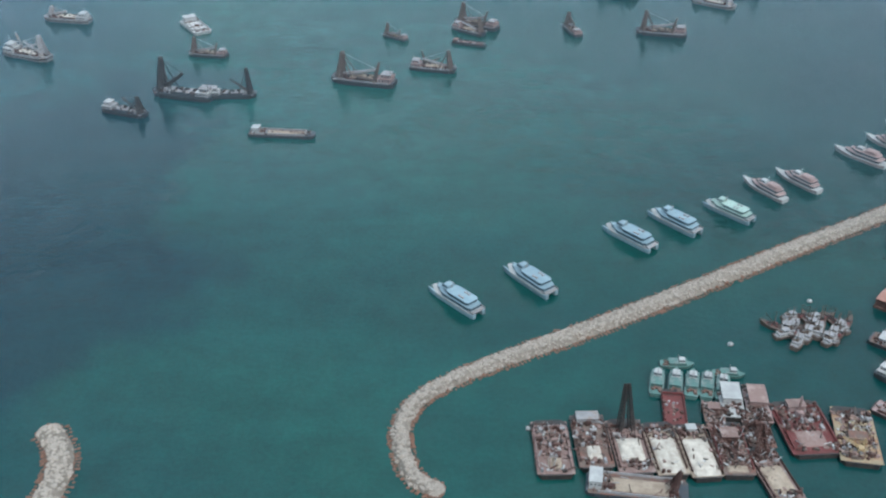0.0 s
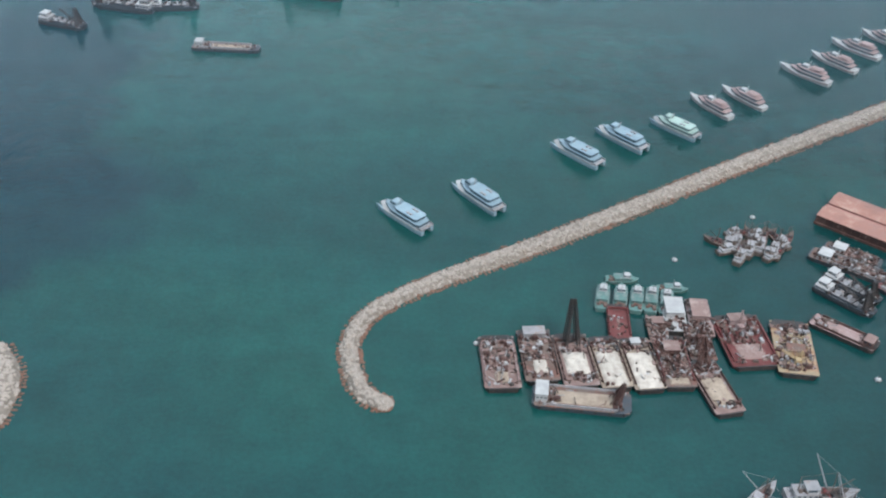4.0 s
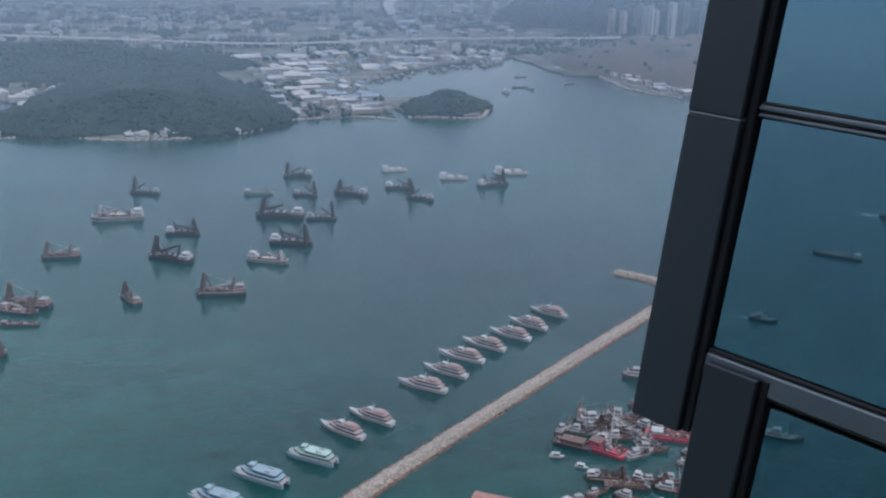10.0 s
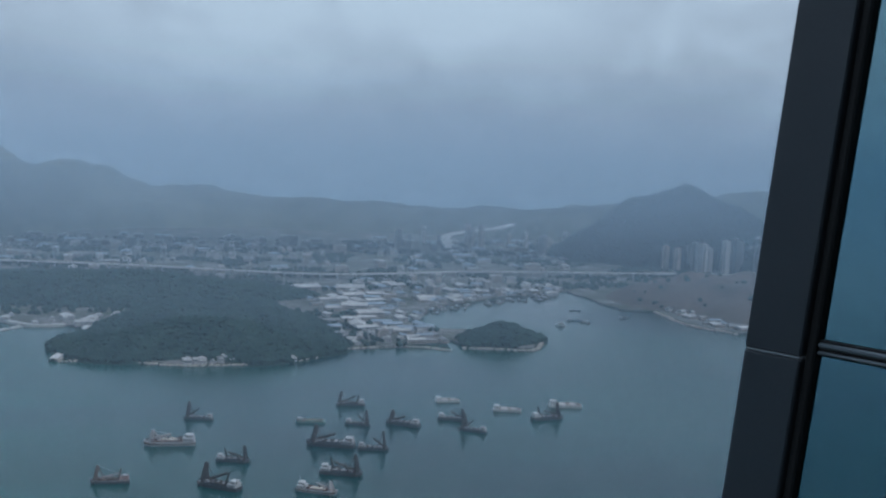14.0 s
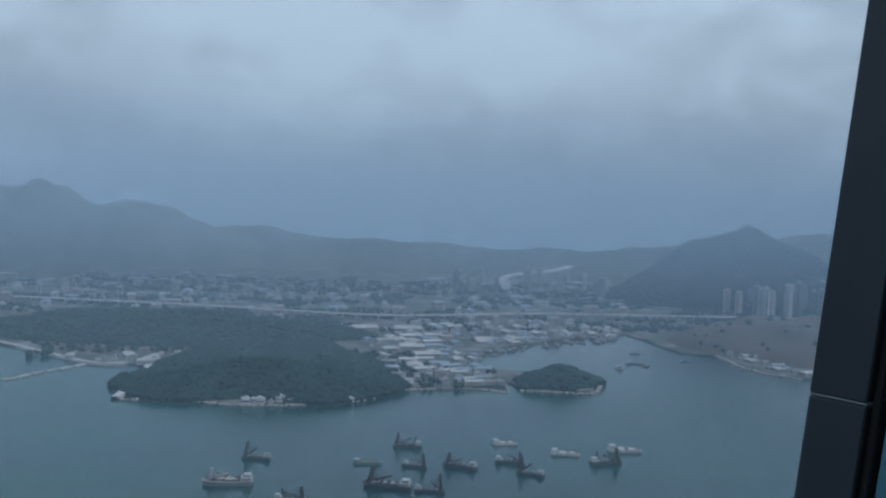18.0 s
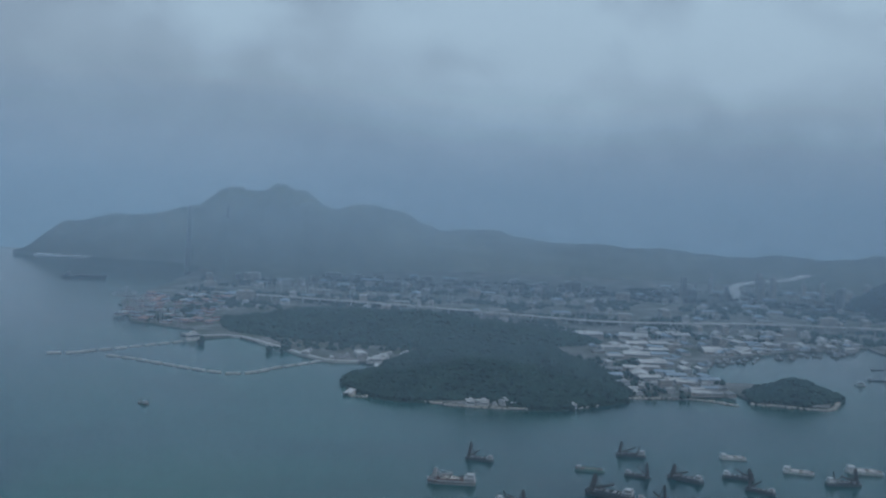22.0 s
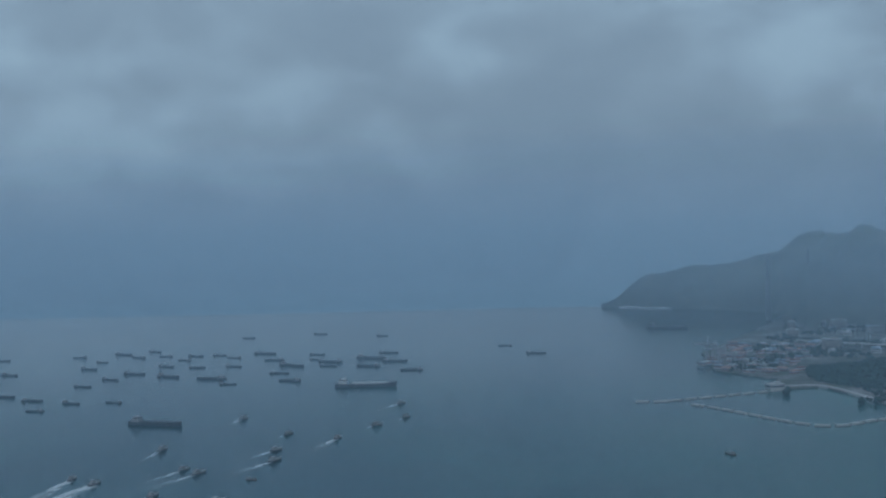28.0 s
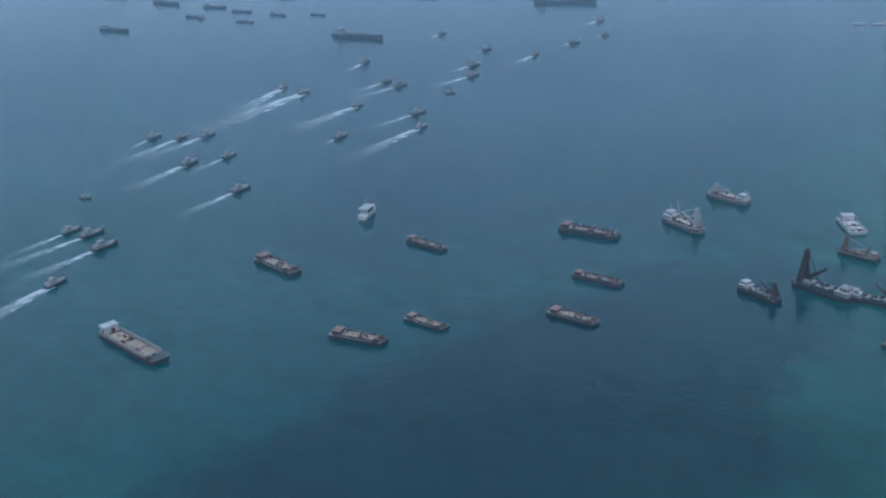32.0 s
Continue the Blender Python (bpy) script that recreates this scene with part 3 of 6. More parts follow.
def ridge(name, az0, az1, r, heights, depth, label, seed, slope):
    """A mountain range: an arc of steep, gullied slopes; heights from one end to the other."""
    na, nr = 260, 18
    bm = bmesh.new()
    g = {}
    for i in range(na + 1):
        f = i / na
        a = radians(az0 + (az1 - az0) * f)
        k = f * (len(heights) - 1)
        i0 = min(int(k), len(heights) - 2)
        u = k - i0
        u = u * u * (3 - 2 * u)
        top = heights[i0] * (1 - u) + heights[i0 + 1] * u
        for j in range(nr + 1):
            w = j / nr
            rr = (r + depth) - depth * min(1.0, (top / 300.0) ** 3.5) * (1 - w)
            prof = math.sin(math.pi * min(1.0, w / 0.95) * 0.5) ** 1.2 if w < 0.95 else 1.0
            nz = noise.fractal(Vector((math.sin(a) * 14 + seed, w * 3.0, 0.2)), 0.9, 2.1, 5)
            z = top * prof * (1 + 0.24 * nz * (0.3 + w)) - (6 if j == 0 else 0)
            g[i, j] = bm.verts.new((rr * math.sin(a), rr * math.cos(a), z))
    for i in range(na):
        for j in range(nr):
            bm.faces.new((g[i, j], g[i, j + 1], g[i + 1, j + 1], g[i + 1, j]))
    return tagged(part(name, bm, slope), label, "mountain", kind="structure")


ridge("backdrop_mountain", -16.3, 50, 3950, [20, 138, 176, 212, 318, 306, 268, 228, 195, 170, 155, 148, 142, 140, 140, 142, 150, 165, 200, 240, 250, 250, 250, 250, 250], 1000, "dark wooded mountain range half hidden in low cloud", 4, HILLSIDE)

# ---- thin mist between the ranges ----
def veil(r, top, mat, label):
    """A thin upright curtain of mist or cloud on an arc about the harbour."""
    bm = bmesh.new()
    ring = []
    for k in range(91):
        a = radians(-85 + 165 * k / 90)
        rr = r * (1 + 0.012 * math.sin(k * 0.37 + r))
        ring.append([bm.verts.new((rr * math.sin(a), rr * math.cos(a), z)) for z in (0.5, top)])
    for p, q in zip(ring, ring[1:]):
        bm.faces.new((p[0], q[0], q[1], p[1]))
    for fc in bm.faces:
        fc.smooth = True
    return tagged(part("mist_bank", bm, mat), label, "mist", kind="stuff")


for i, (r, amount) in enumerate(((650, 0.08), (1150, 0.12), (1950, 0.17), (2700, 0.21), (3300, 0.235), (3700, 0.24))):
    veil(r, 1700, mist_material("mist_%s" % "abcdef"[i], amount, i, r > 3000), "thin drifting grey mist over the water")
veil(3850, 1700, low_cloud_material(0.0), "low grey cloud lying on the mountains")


# ---- breakwaters ----
def breakwater(pts, width, crest, label, seed):
    rng = np.random.default_rng(seed)
    path = smooth_path(pts, 2.0)
    root = tagged(new("breakwater"), label, "breakwater", kind="structure")
    bm = bmesh.new()
    prev = None
    prof = ((-1.75, -3.0), (-1.0, 0.7), (-0.55, crest), (0.55, crest), (1.0, 0.7), (1.75, -3.0))
    full = width

    def broad(i):
        """The head is narrower than the long arm."""
        return full * (0.70 + 0.30 * min(1.0, max(0.0, (i * 2.0 - 60) / 90.0)))
    for i, (p, d) in enumerate(path):
        width = broad(i)
        nrm = Vector((-d.y, d.x))
        ring = [bm.verts.new((p.x + nrm.x * k * width / 2, p.y + nrm.y * k * width / 2, z)) for k, z in prof]
        if prev:
            for j in range(5):
                bm.faces.new((prev[j], prev[j + 1], ring[j + 1], ring[j]))
        else:
            bm.faces.new(ring)
        prev = ring
    bm.faces.new(prev)
    bmesh.ops.recalc_face_normals(bm, faces=bm.faces)
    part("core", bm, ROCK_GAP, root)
    dry, wet = [], []
    ends = [(path[0][0], -path[0][1]), (path[-1][0], path[-1][1])]
    for i, (p, d) in enumerate(path):
        width = broad(i)
        nrm = Vector((-d.y, d.x))
        for _ in range(12):
            k = rng.uniform(-1.08, 1.08)
            s = rng.uniform(0.5, 1.55)
            z = crest - 0.15 if abs(k) < 0.5 else crest - (abs(k) - 0.5) * crest * 1.55
            q = p + nrm * (k * width / 2) + d * rng.uniform(-1, 1)
            (wet if z < 0.55 else dry).append((q.x, q.y, max(z, 0.1), s))
        for _ in range(8):
            k = rng.choice((-1, 1)) * rng.uniform(1.05, 1.62)
            q = p + nrm * (k * width / 2)
            wet.append((q.x, q.y, 0.0, rng.uniform(0.6, 1.2)))
    for (p, d), width in zip(ends, (broad(0), full)):
        for _ in range(260):
            a, k = rng.uniform(-1.6, 1.6), rng.uniform(0, 1.15) ** 0.7
            q = p + Matrix.Rotation(a, 2) @ d * (k * width / 2)
            z = crest * (1 - k * 0.85)
            (wet if k > 1.0 else dry).append((q.x, q.y, max(0, z), rng.uniform(0.6, 1.5)))
    tagged(lumps("armour_stones", dry, ROCK, root, 0.7, 0.3, 1, rng), kind="stuff")
    tagged(lumps("weedy_stones", wet, ROCK_WET, root, 0.5, 0.3, 1, rng), kind="stuff")


breakwater([(-4, 378), (-14, 386), (-20.5, 405), (-21.5, 425), (-14.5, 443.5), (1, 459.5), (32, 480), (82, 508), (153, 551), (249, 611), (349, 671), (500, 760), (606, 822), (640, 845), (664, 875), (668, 900), (658, 920), (645, 938)],
           11.6, 3.4, "curved rubble breakwater of pale granite stones", 21)
breakwater([(-204, 420), (-194, 405), (-190, 385), (-193, 365), (-203, 342), (-216, 320), (-245, 296)], 17.0, 3.4, "end of a second rubble breakwater of pale stones", 22)

# ---- the tower: its return wall seen from the window ----
U = Vector((-0.309, 0.951, 0.0))
N = Vector((-0.951, -0.309, 0.0))
facade = tagged(new("tower_facade"), "charcoal metal edge and tinted glass of the tower's return wall", "building facade")
facade.matrix_basis = Matrix(((U.x, N.x, 0, 4.99), (U.y, N.y, 0, 6.19), (0, 0, 1, EYE), (0, 0, 0, 1)))


def sheared(x0, x1, y0, y1, z0, z1, s0, s1):
    """A panel that leans along the wall: its foot stands further on than its head."""
    bm = bmesh.new()
    s0, s1 = 0.67 * s0, 0.67 * s1
    vs = [bm.verts.new(c) for c in ((x0 + s0, y0, z0), (x1 + s0, y0, z0), (x1 + s0, y1, z0), (x0 + s0, y1, z0),
                                    (x0 + s1, y0, z1), (x1 + s1, y0, z1), (x1 + s1, y1, z1), (x0 + s1, y1, z1))]
    for f in ((3, 2, 1, 0), (4, 5, 6, 7), (0, 1, 5, 4), (1, 2, 6, 5), (2, 3, 7, 6), (3, 0, 4, 7)):
        bm.faces.new([vs[i] for i in f])
    bmesh.ops.bevel(bm, geom=list(bm.edges), offset=0.012, segments=1, affect="EDGES")
    return bm


FIN = 0.465
GLASS_EDGES = ((-2.15, -FIN - 0.07), (-4.3, -2.25), (-6.4, -4.4), (-8.5, -6.5), (-10.4, -8.6))
# each storey: head, foot and lean of the edge panel; head and foot of its glass; transoms
for top, foot, s_top, s_foot, g_top, g_foot, rails in ((7.3, 1.65, -0.15, 0.63, 7.2, 2.07, (4.9,)), (1.9, -3.88, -0.06, 0.757, 1.85, -3.165, (-1.225,)),
                                                       (-3.2, -9.2, -0.204, 0.60, -3.365, -8.55, (-4.98, -6.7)), (-8.5, -14.5, -0.204, 0.60, -8.75, -13.9, (-10.4, -12.1)), (-13.8, -19.8, -0.204, 0.60, -14.1, -19.6, (-15.8, -17.5))):
    def lean(z):
        return s_top + (s_foot - s_top) * (top - z) / (top - foot)
    if foot == -3.88:
        joint = -1.31
        k = lean(joint)
        part("edge_panel", sheared(-FIN, 0, -0.30, 0, joint + 0.012, top, k, s_top), CLADDING, facade)
        part("edge_panel", sheared(-FIN, 0, -0.30, 0, foot, joint - 0.012, s_foot, k), CLADDING, facade)
        part("joint_strip", sheared(-FIN, -0.01, -0.02, 0.002, joint - 0.012, joint + 0.012, k, k), ALU, facade)
    else:
        part("edge_panel", sheared(-FIN, 0, -0.30, 0, foot, top, s_foot, s_top), CLADDING, facade)
    part("edge_gasket", sheared(-FIN - 0.07, -FIN, -0.30, -0.06, foot, top, s_foot, s_top), RIM, facade)
    levels = sorted([g_foot, *rails, g_top])
    for z0, z1 in zip(levels, levels[1:]):
        for x0, x1 in GLASS_EDGES:
            part("pane", sheared(x0, x1, -0.15, -0.12, z0 + 0.05, z1 - 0.05, lean(z0 + 0.05), lean(z1 - 0.05)), MIRROR, facade)
        for (x0, _), (_, x1) in zip(GLASS_EDGES, GLASS_EDGES[1:]):
            part("mullion", sheared(x1, x0, -0.2, -0.10, z0 + 0.05, z1 - 0.05, lean(z0 + 0.05), lean(z1 - 0.05)), RIM, facade)
    for z in rails:
        part("transom", sheared(-10.4, -FIN - 0.07, -0.2, -0.08, z + 0.0, z + 0.04, lean(z), lean(z + 0.04)), ALU, facade)
        part("transom_seal", sheared(-10.4, -FIN - 0.07, -0.2, -0.09, z - 0.022, z, lean(z - 0.022), lean(z)), RIM, facade)
        part("transom", sheared(-10.4, -FIN - 0.07, -0.2, -0.08, z - 0.05, z - 0.022, lean(z - 0.05), lean(z - 0.022)), ALU, facade)
        part("transom_seal", sheared(-10.4, -FIN - 0.07, -0.2, -0.09, z + 0.04, z + 0.06, lean(z + 0.04), lean(z + 0.06)), RIM, facade)
    z = g_foot
    part("spandrel_band", sheared(-10.4, -FIN - 0.07, -0.2, -0.07, z - 0.175, z + 0.01, lean(z - 0.175), lean(z + 0.01)), ALU, facade, "broad grey metal band between storeys")
    for a, b in ((z + 0.01, z + 0.05), (z - 0.205, z - 0.175)):
        part("band_seal", sheared(-10.4, -FIN - 0.07, -0.2, -0.09, a, b, lean(a), lean(b)), RIM, facade)

bm = bmesh.new()
for x0, x1, y0, y1 in ((-36, 0.0, -28, -0.45),):
    box(bm, (x0 + x1) / 2, (y0 + y1) / 2, 1.0 - EYE, x1 - x0, y1 - y0, EYE + 24)
core = part("tower_wing", bm, CLADDING, facade)
bm = bmesh.new()
box(bm, -26.0, 14.5, 1.0 - EYE, 26.0, 28.0, EYE + 24)
part("tower_core", bm, CLADDING, facade)

# ---- vessels ----
def again(ob, m):
    """A copy of a thing at the pose m, whose size is the copy's own."""
    c = copy_thing(ob, m)
    c.matrix_basis = m
    return c


RNG = random.Random(11)


def ferry(x, y, deg, L, roof, label):
    """A two-hulled fast ferry of two decks."""
    r = thing("catamaran_ferry", x, y, deg, label, "ferry", "ferries moored off the breakwater", s=L / 43.0)
    for side in (-1, 1):
        h = hull(42, 3.2, 2.6, 0.3, 0.05, 0.8, 0.8)
        bmesh.ops.translate(h, verts=h.verts, vec=(0, side * 3.9, 0))
        part("side_hull", h, PALE_BLUE, r)
    d = hull(40, 11.0, 1.2, 0.24, 0.04, 0.0, 0.0, 0.25, 1.0)
    bmesh.ops.translate(d, verts=d.verts, vec=(0, 0, 2.4))
    part("bridge_deck", d, WHITE, r)
    c = hull(33, 10.4, 2.6, 0.30, 0.03, 0.0, 0.0, 0.35, 1.0)
    bmesh.ops.translate(c, verts=c.verts, vec=(-1.5, 0, 3.6))
    block = part("main_cabin", c, roof, r)
    g = hull(33.2, 10.6, 1.0, 0.30, 0.03, 0.0, 0.0, 0.35, 1.0)
    bmesh.ops.translate(g, verts=g.verts, vec=(-1.5, 0, 4.5))
    part("window_band", g, GLASS_DARK, block, "dark tinted window band")
    u = hull(24, 9.2, 2.3, 0.34, 0.03, 0.0, 0.0, 0.3, 1.0)
    bmesh.ops.translate(u, verts=u.verts, vec=(-3.0, 0, 6.2))
    block = part("upper_cabin", u, roof, r)
    g = hull(24.2, 9.4, 0.9, 0.34, 0.03, 0.0, 0.0, 0.3, 1.0)
    bmesh.ops.translate(g, verts=g.verts, vec=(-3.0, 0, 6.9))
    part("window_band", g, GLASS_DARK, block, "dark tinted window band")
    t = hull(25, 9.6, 0.35, 0.34, 0.03, 0.0, 0.0, 0.3, 1.0)
    bmesh.ops.translate(t, verts=t.verts, vec=(-3.2, 0, 8.5))
    top = part("roof", t, roof, r)
    b = bmesh.new()
    box(b, 6.8, 0, 8.5, 5.5, 6.2, 2.2, taper=0.8, rake=0.6)
    block = part("wheelhouse", b, roof, r)
    b = bmesh.new()
    box(b, 7.0, 0, 9.2, 5.3, 6.1, 0.8, taper=0.92, rake=0.2)
    part("wheelhouse_window", b, GLASS_DARK, block)
    b = bmesh.new()
    strut(b, (3.5, 0, 8.8), (2.6, 0, 14.0), 0.22, 0.1)
    strut(b, (2.9, -1.6, 12.2), (2.9, 1.6, 12.2), 0.1)
    part("mast", b, WHITE, r)
    for sx in (-9, -6.4):
        for sy in (-2.6, 2.6):
            b = bmesh.new()
            box(b, sx, sy, 8.85, 1.8, 1.6, 0.7, taper=0.85)
            part("air_unit", b, GREY, top)
    b = bmesh.new()
    box(b, -18.6, 0, 3.6, 4.4, 10.4, 0.25)
    for sy in (-5.1, 5.1):
        box(b, -18.6, sy, 3.8, 4.4, 0.15, 1.0)
    part("stern_deck", b, GREY, r)
    return r


def cruiser(x, y, deg, L, trim, label):
    """A sightseeing cruiser of two and a half decks with a long pointed bow."""
    r = thing("harbour_cruiser", x, y, deg, label, "pleasure boat", "cruisers moored off the breakwater", s=L / 43.0)
    part("hull", hull(43, 9.2, 2.8, 0.42, 0.1, 1.6, 0.9), WHITE, r)
    s = hull(42.6, 9.35, 0.5, 0.42, 0.1, 1.5, 0.0, 0.0, 1.0)
    bmesh.ops.translate(s, verts=s.verts, vec=(0, 0, 1.7))
    part("rubbing_strake", s, trim, r)
    for z, l, w, sh in ((2.9, 29, 8.4, -3.0), (5.3, 22, 7.6, -4.0)):
        c = hull(l, w, 2.3, 0.35, 0.03, 0, 0, 0.3, 1.0)
        bmesh.ops.translate(c, verts=c.verts, vec=(sh, 0, z))
        block = part("cabin", c, WHITE, r)
        g = hull(l + .2, w + .2, 0.95, 0.35, 0.03, 0, 0, 0.3, 1.0)
        bmesh.ops.translate(g, verts=g.verts, vec=(sh, 0, z + 0.8))
        part("window_band", g, GLASS_DARK, block)
        t = hull(l + 1.4, w + 0.5, 0.25, 0.35, 0.03, 0, 0, 0.3, 1.0)
        bmesh.ops.translate(t, verts=t.verts, vec=(sh - 0.4, 0, z + 2.3))
        part("deck_roof", t, trim, r)
    b = bmesh.new()
    box(b, 0.5, 0, 7.9, 6.5, 4.6, 2.0, taper=0.75, rake=0.7)
    block = part("wheelhouse", b, WHITE, r)
    b = bmesh.new()
    box(b, 0.9, 0, 8.5, 6.0, 4.5, 0.7, taper=0.9, rake=0.2)
    part("wheelhouse_window", b, GLASS_DARK, block)
    b = bmesh.new()
    box(b, -9.0, 0, 9.6, 9.0, 6.0, 0.15)
    for px in (-13, -5):
        for py in (-2.8, 2.8):
            strut(b, (px, py, 7.8), (px, py, 9.7), 0.07)
    part("awning", b, trim, r)
    b = bmesh.new()
    strut(b, (-2.5, 0, 9.5), (-3.4, 0, 14.5), 0.2, 0.08)
    strut(b, (-3.0, -1.5, 12.6), (-3.0, 1.5, 12.6), 0.08)
    part("mast", b, WHITE, r)
    b = bmesh.new()
    for k in range(9):
        px = 10 + k * 1.25
        hw = 4.4 * (1 - ((px - 3.4) / 18.1) ** 1.9) - 0.15
        for sy in (-1, 1):
            strut(b, (px, sy * max(hw, 0.1), 3.2 + 0.08 * k), (px, sy * max(hw, 0.1), 4.3 + 0.1 * k), 0.05)
    part("bow_rail", b, GREY, r)
    return r


def clutter(bm, x0, x1, y0, y1, z, n, hi, rng, keep_off=()):
    """Gear strewn on a deck: crates, drums lying or upright, and low piles, clear of the loads."""
    for k in range(n):
        for _ in range(6):
            px = rng.uniform(x0, x1)
            if not any(a < px < b for a, b in keep_off):
                break
        py = rng.uniform(y0, y1)
        s = rng.uniform(0.5, 2.0)
        kind = rng.random()
        if kind < 0.6:
            box(bm, px, py, z, s * rng.uniform(0.6, 2.2), s, rng.uniform(0.3, hi), rng.choice((0, 90)) + rng.uniform(-15, 15), rng.uniform(0.75, 1.0))
        elif kind < 0.8:
            a = rng.uniform(0, 6.28)
            strut(bm, (px, py, z + 0.5), (px + math.cos(a) * s * 2, py + math.sin(a) * s * 2, z + 0.5 + rng.uniform(0, 0.6) * hi), 0.25 * s)
        else:
            box(bm, px, py, z, s * 0.8, s * 0.8, rng.uniform(0.5, hi * 0.8), 45, 0.9)


def heap(l, w, h, seed, n=12):
    """A load of loose gravel, uneven, in a shallow pile."""
    bm = bmesh.new()
    g = {}
    for i in range(n + 1):
        for j in range(n + 1):
            u, v = 2 * i / n - 1, 2 * j / n - 1
            e = max(0.0, 1 - abs(u) ** 2.6) * max(0.0, 1 - abs(v) ** 2.6)
            z = h * e ** 0.6 * (0.75 + 0.5 * noise.noise(Vector((u * 2.2 + seed, v * 2.2, 0.4))))
            g[i, j] = bm.verts.new((u * l / 2, v * w / 2, z))
    for i in range(n):
        for j in range(n):
            bm.faces.new((g[i, j], g[i + 1, j], g[i + 1, j + 1], g[i, j + 1]))
    return bm


def roof_of(mat):
    """A deckhouse roof is a little duller than its walls."""
    return {WHITE: WHITE, GREY: GREY, RUST: DECK_PINK, PINK: DECK_PINK, PALE_BLUE: PALE_BLUE}.get(mat, DECK)


def barge(x, y, deg, L, W, hullmat, deckmat, label, load=None, load_mat=None, house=None, frame=None, crane=None, junk=10, seed=1, name="deck_barge", walls=True, group="barges rafted together", D=2.6):
    """A flat working barge, with walls, a load, a deckhouse, an A-frame and a derrick as asked for."""
    rng = random.Random(seed)
    r = thing(name, x, y, deg, label, "barge", group)
    part("hull", hull(L, W, D, 0.08, 0.05, 0.3, 1.0, 0.72, 0.94), BLACK if hullmat in (RUST, RED, PINK, DECK) else NAVY if hullmat in (WOOD, GREY) else hullmat, r)
    b = bmesh.new()
    box(b, 0, 0, D, L * 0.955, W * 0.985, 0.12)
    part("deck", b, deckmat, r)
    if walls:
        for sy in (-1, 1):
            b = bmesh.new()
            box(b, -L * 0.02, sy * W * 0.43, D + 0.1, L * 0.74, 0.35, 1.5)
            for k in range(8):
                box(b, -L * 0.36 + k * L * 0.097, sy * W * 0.455, D + 0.1, 0.3, 0.5, 1.25, taper=0.8)
            part("side_wall", b, hullmat, r)
        b = bmesh.new()
        box(b, L * 0.36, 0, D + 0.1, 0.4, W * 0.84, 1.5)
        part("end_wall", b, hullmat, r)
    if load:
        for i, (cx, l, w, h) in enumerate(load):
            hb = heap(l, w, h, seed + i)
            bmesh.ops.translate(hb, verts=hb.verts, vec=(cx, 0, D + 0.12))
            part("load", hb, load_mat or SAND, r)
    if house:
        hx, hl, hw, hh, mat = house
        b = bmesh.new()
        box(b, hx, 0, D + 0.1, hl, hw, hh, taper=0.97)
        block = part("deckhouse", b, mat, r)
        b = bmesh.new()
        box(b, hx, 0, D + hh + 0.1, hl * 1.1, hw * 1.08, 0.25)
        part("deckhouse_roof", b, roof_of(mat), block)
        b = bmesh.new()
        for k in range(max(2, int(hl / 1.8))):
            for sy in (-1, 1):
                box(b, hx - hl / 2 + (k + 0.5) * hl / max(2, int(hl / 1.8)), sy * hw * 0.492, D + hh * 0.5, 0.9, 0.12, 0.8)
        part("cabin_window", b, GLASS_DARK, block)
    if frame:
        fx, fh, mat = frame
        b = bmesh.new()
        for sy in (-1, 1):
            lattice(b, (fx, sy * W * 0.17, D), (fx + fh * 0.22, sy * 0.7, D + fh), 2.6, 1.2, 12, 0.22)
            strut(b, (fx - fh * 0.3, sy * W * 0.2, D), (fx + fh * 0.22, sy * 0.5, D + fh), 0.16)
        for k in (0.12, 0.24, 0.36, 0.48, 0.6, 0.72, 0.85, 0.97):
            hw = W * 0.17 * (1 - k) + 0.7 * k
            strut(b, (fx + fh * 0.22 * k, -hw, D + fh * k), (fx + fh * 0.22 * k, hw, D + fh * k), 0.16)
        part("a_frame", b, mat, r, "black steel A-frame" if mat is BLACK else "")
    if crane:
        cx, ch, reach, lift, turn, mat = crane
        b = bmesh.new()
        box(b, cx, 0, D, 3.6, 3.4, 2.6, taper=0.9)
        box(b, cx - 1.6, 0, D + 2.2, 2.6, 2.8, 1.6)
        part("crane_cab", b, mat, r)
        b = bmesh.new()
        ca, sa = math.cos(radians(turn)), math.sin(radians(turn))
        tip = (cx + ca * reach, sa * reach, D + lift)
        lattice(b, (cx, 0, D + 2.2), tip, 1.3, 0.6, 9, 0.13)
        strut(b, (cx - ca * 1.5, -sa * 1.5, D + ch), tip, 0.06)
        lattice(b, (cx - ca * 1.2, -sa * 1.2, D + 2.4), (cx - ca * 1.5, -sa * 1.5, D + ch), 1.2, 0.5, 4, 0.12)
        part("crane_boom", b, mat, r)
    off = [(cx - l * 0.46, cx + l * 0.46) for cx, l, w, h in load or ()]
    for k, mat in enumerate((RUST, DECK_PINK, WOOD, GREY, BLACK, WHITE)):
        b = bmesh.new()
        clutter(b, -L * 0.43, L * 0.43, -W * 0.42, W * 0.42, D + 0.12, max(2, int(junk * (1.5, 1.4, 0.8, 0.7, 0.5, 0.22)[k])), (2.6, 1.5, 1.6, 2.2, 1.6, 1.2)[k], rng, off)
        for _ in range(junk // 8):
            px, py = rng.uniform(-L * 0.4, L * 0.4), rng.uniform(-W * 0.38, W * 0.38)
            a = rng.uniform(0, 6.28)
            strut(b, (px, py, D + 0.3), (px + math.cos(a) * 4, py + math.sin(a) * 4, D + rng.uniform(0.4, 4.5)), 0.18)
        tagged(part("deck_gear", b, mat, r), kind="stuff")
    b = bmesh.new()
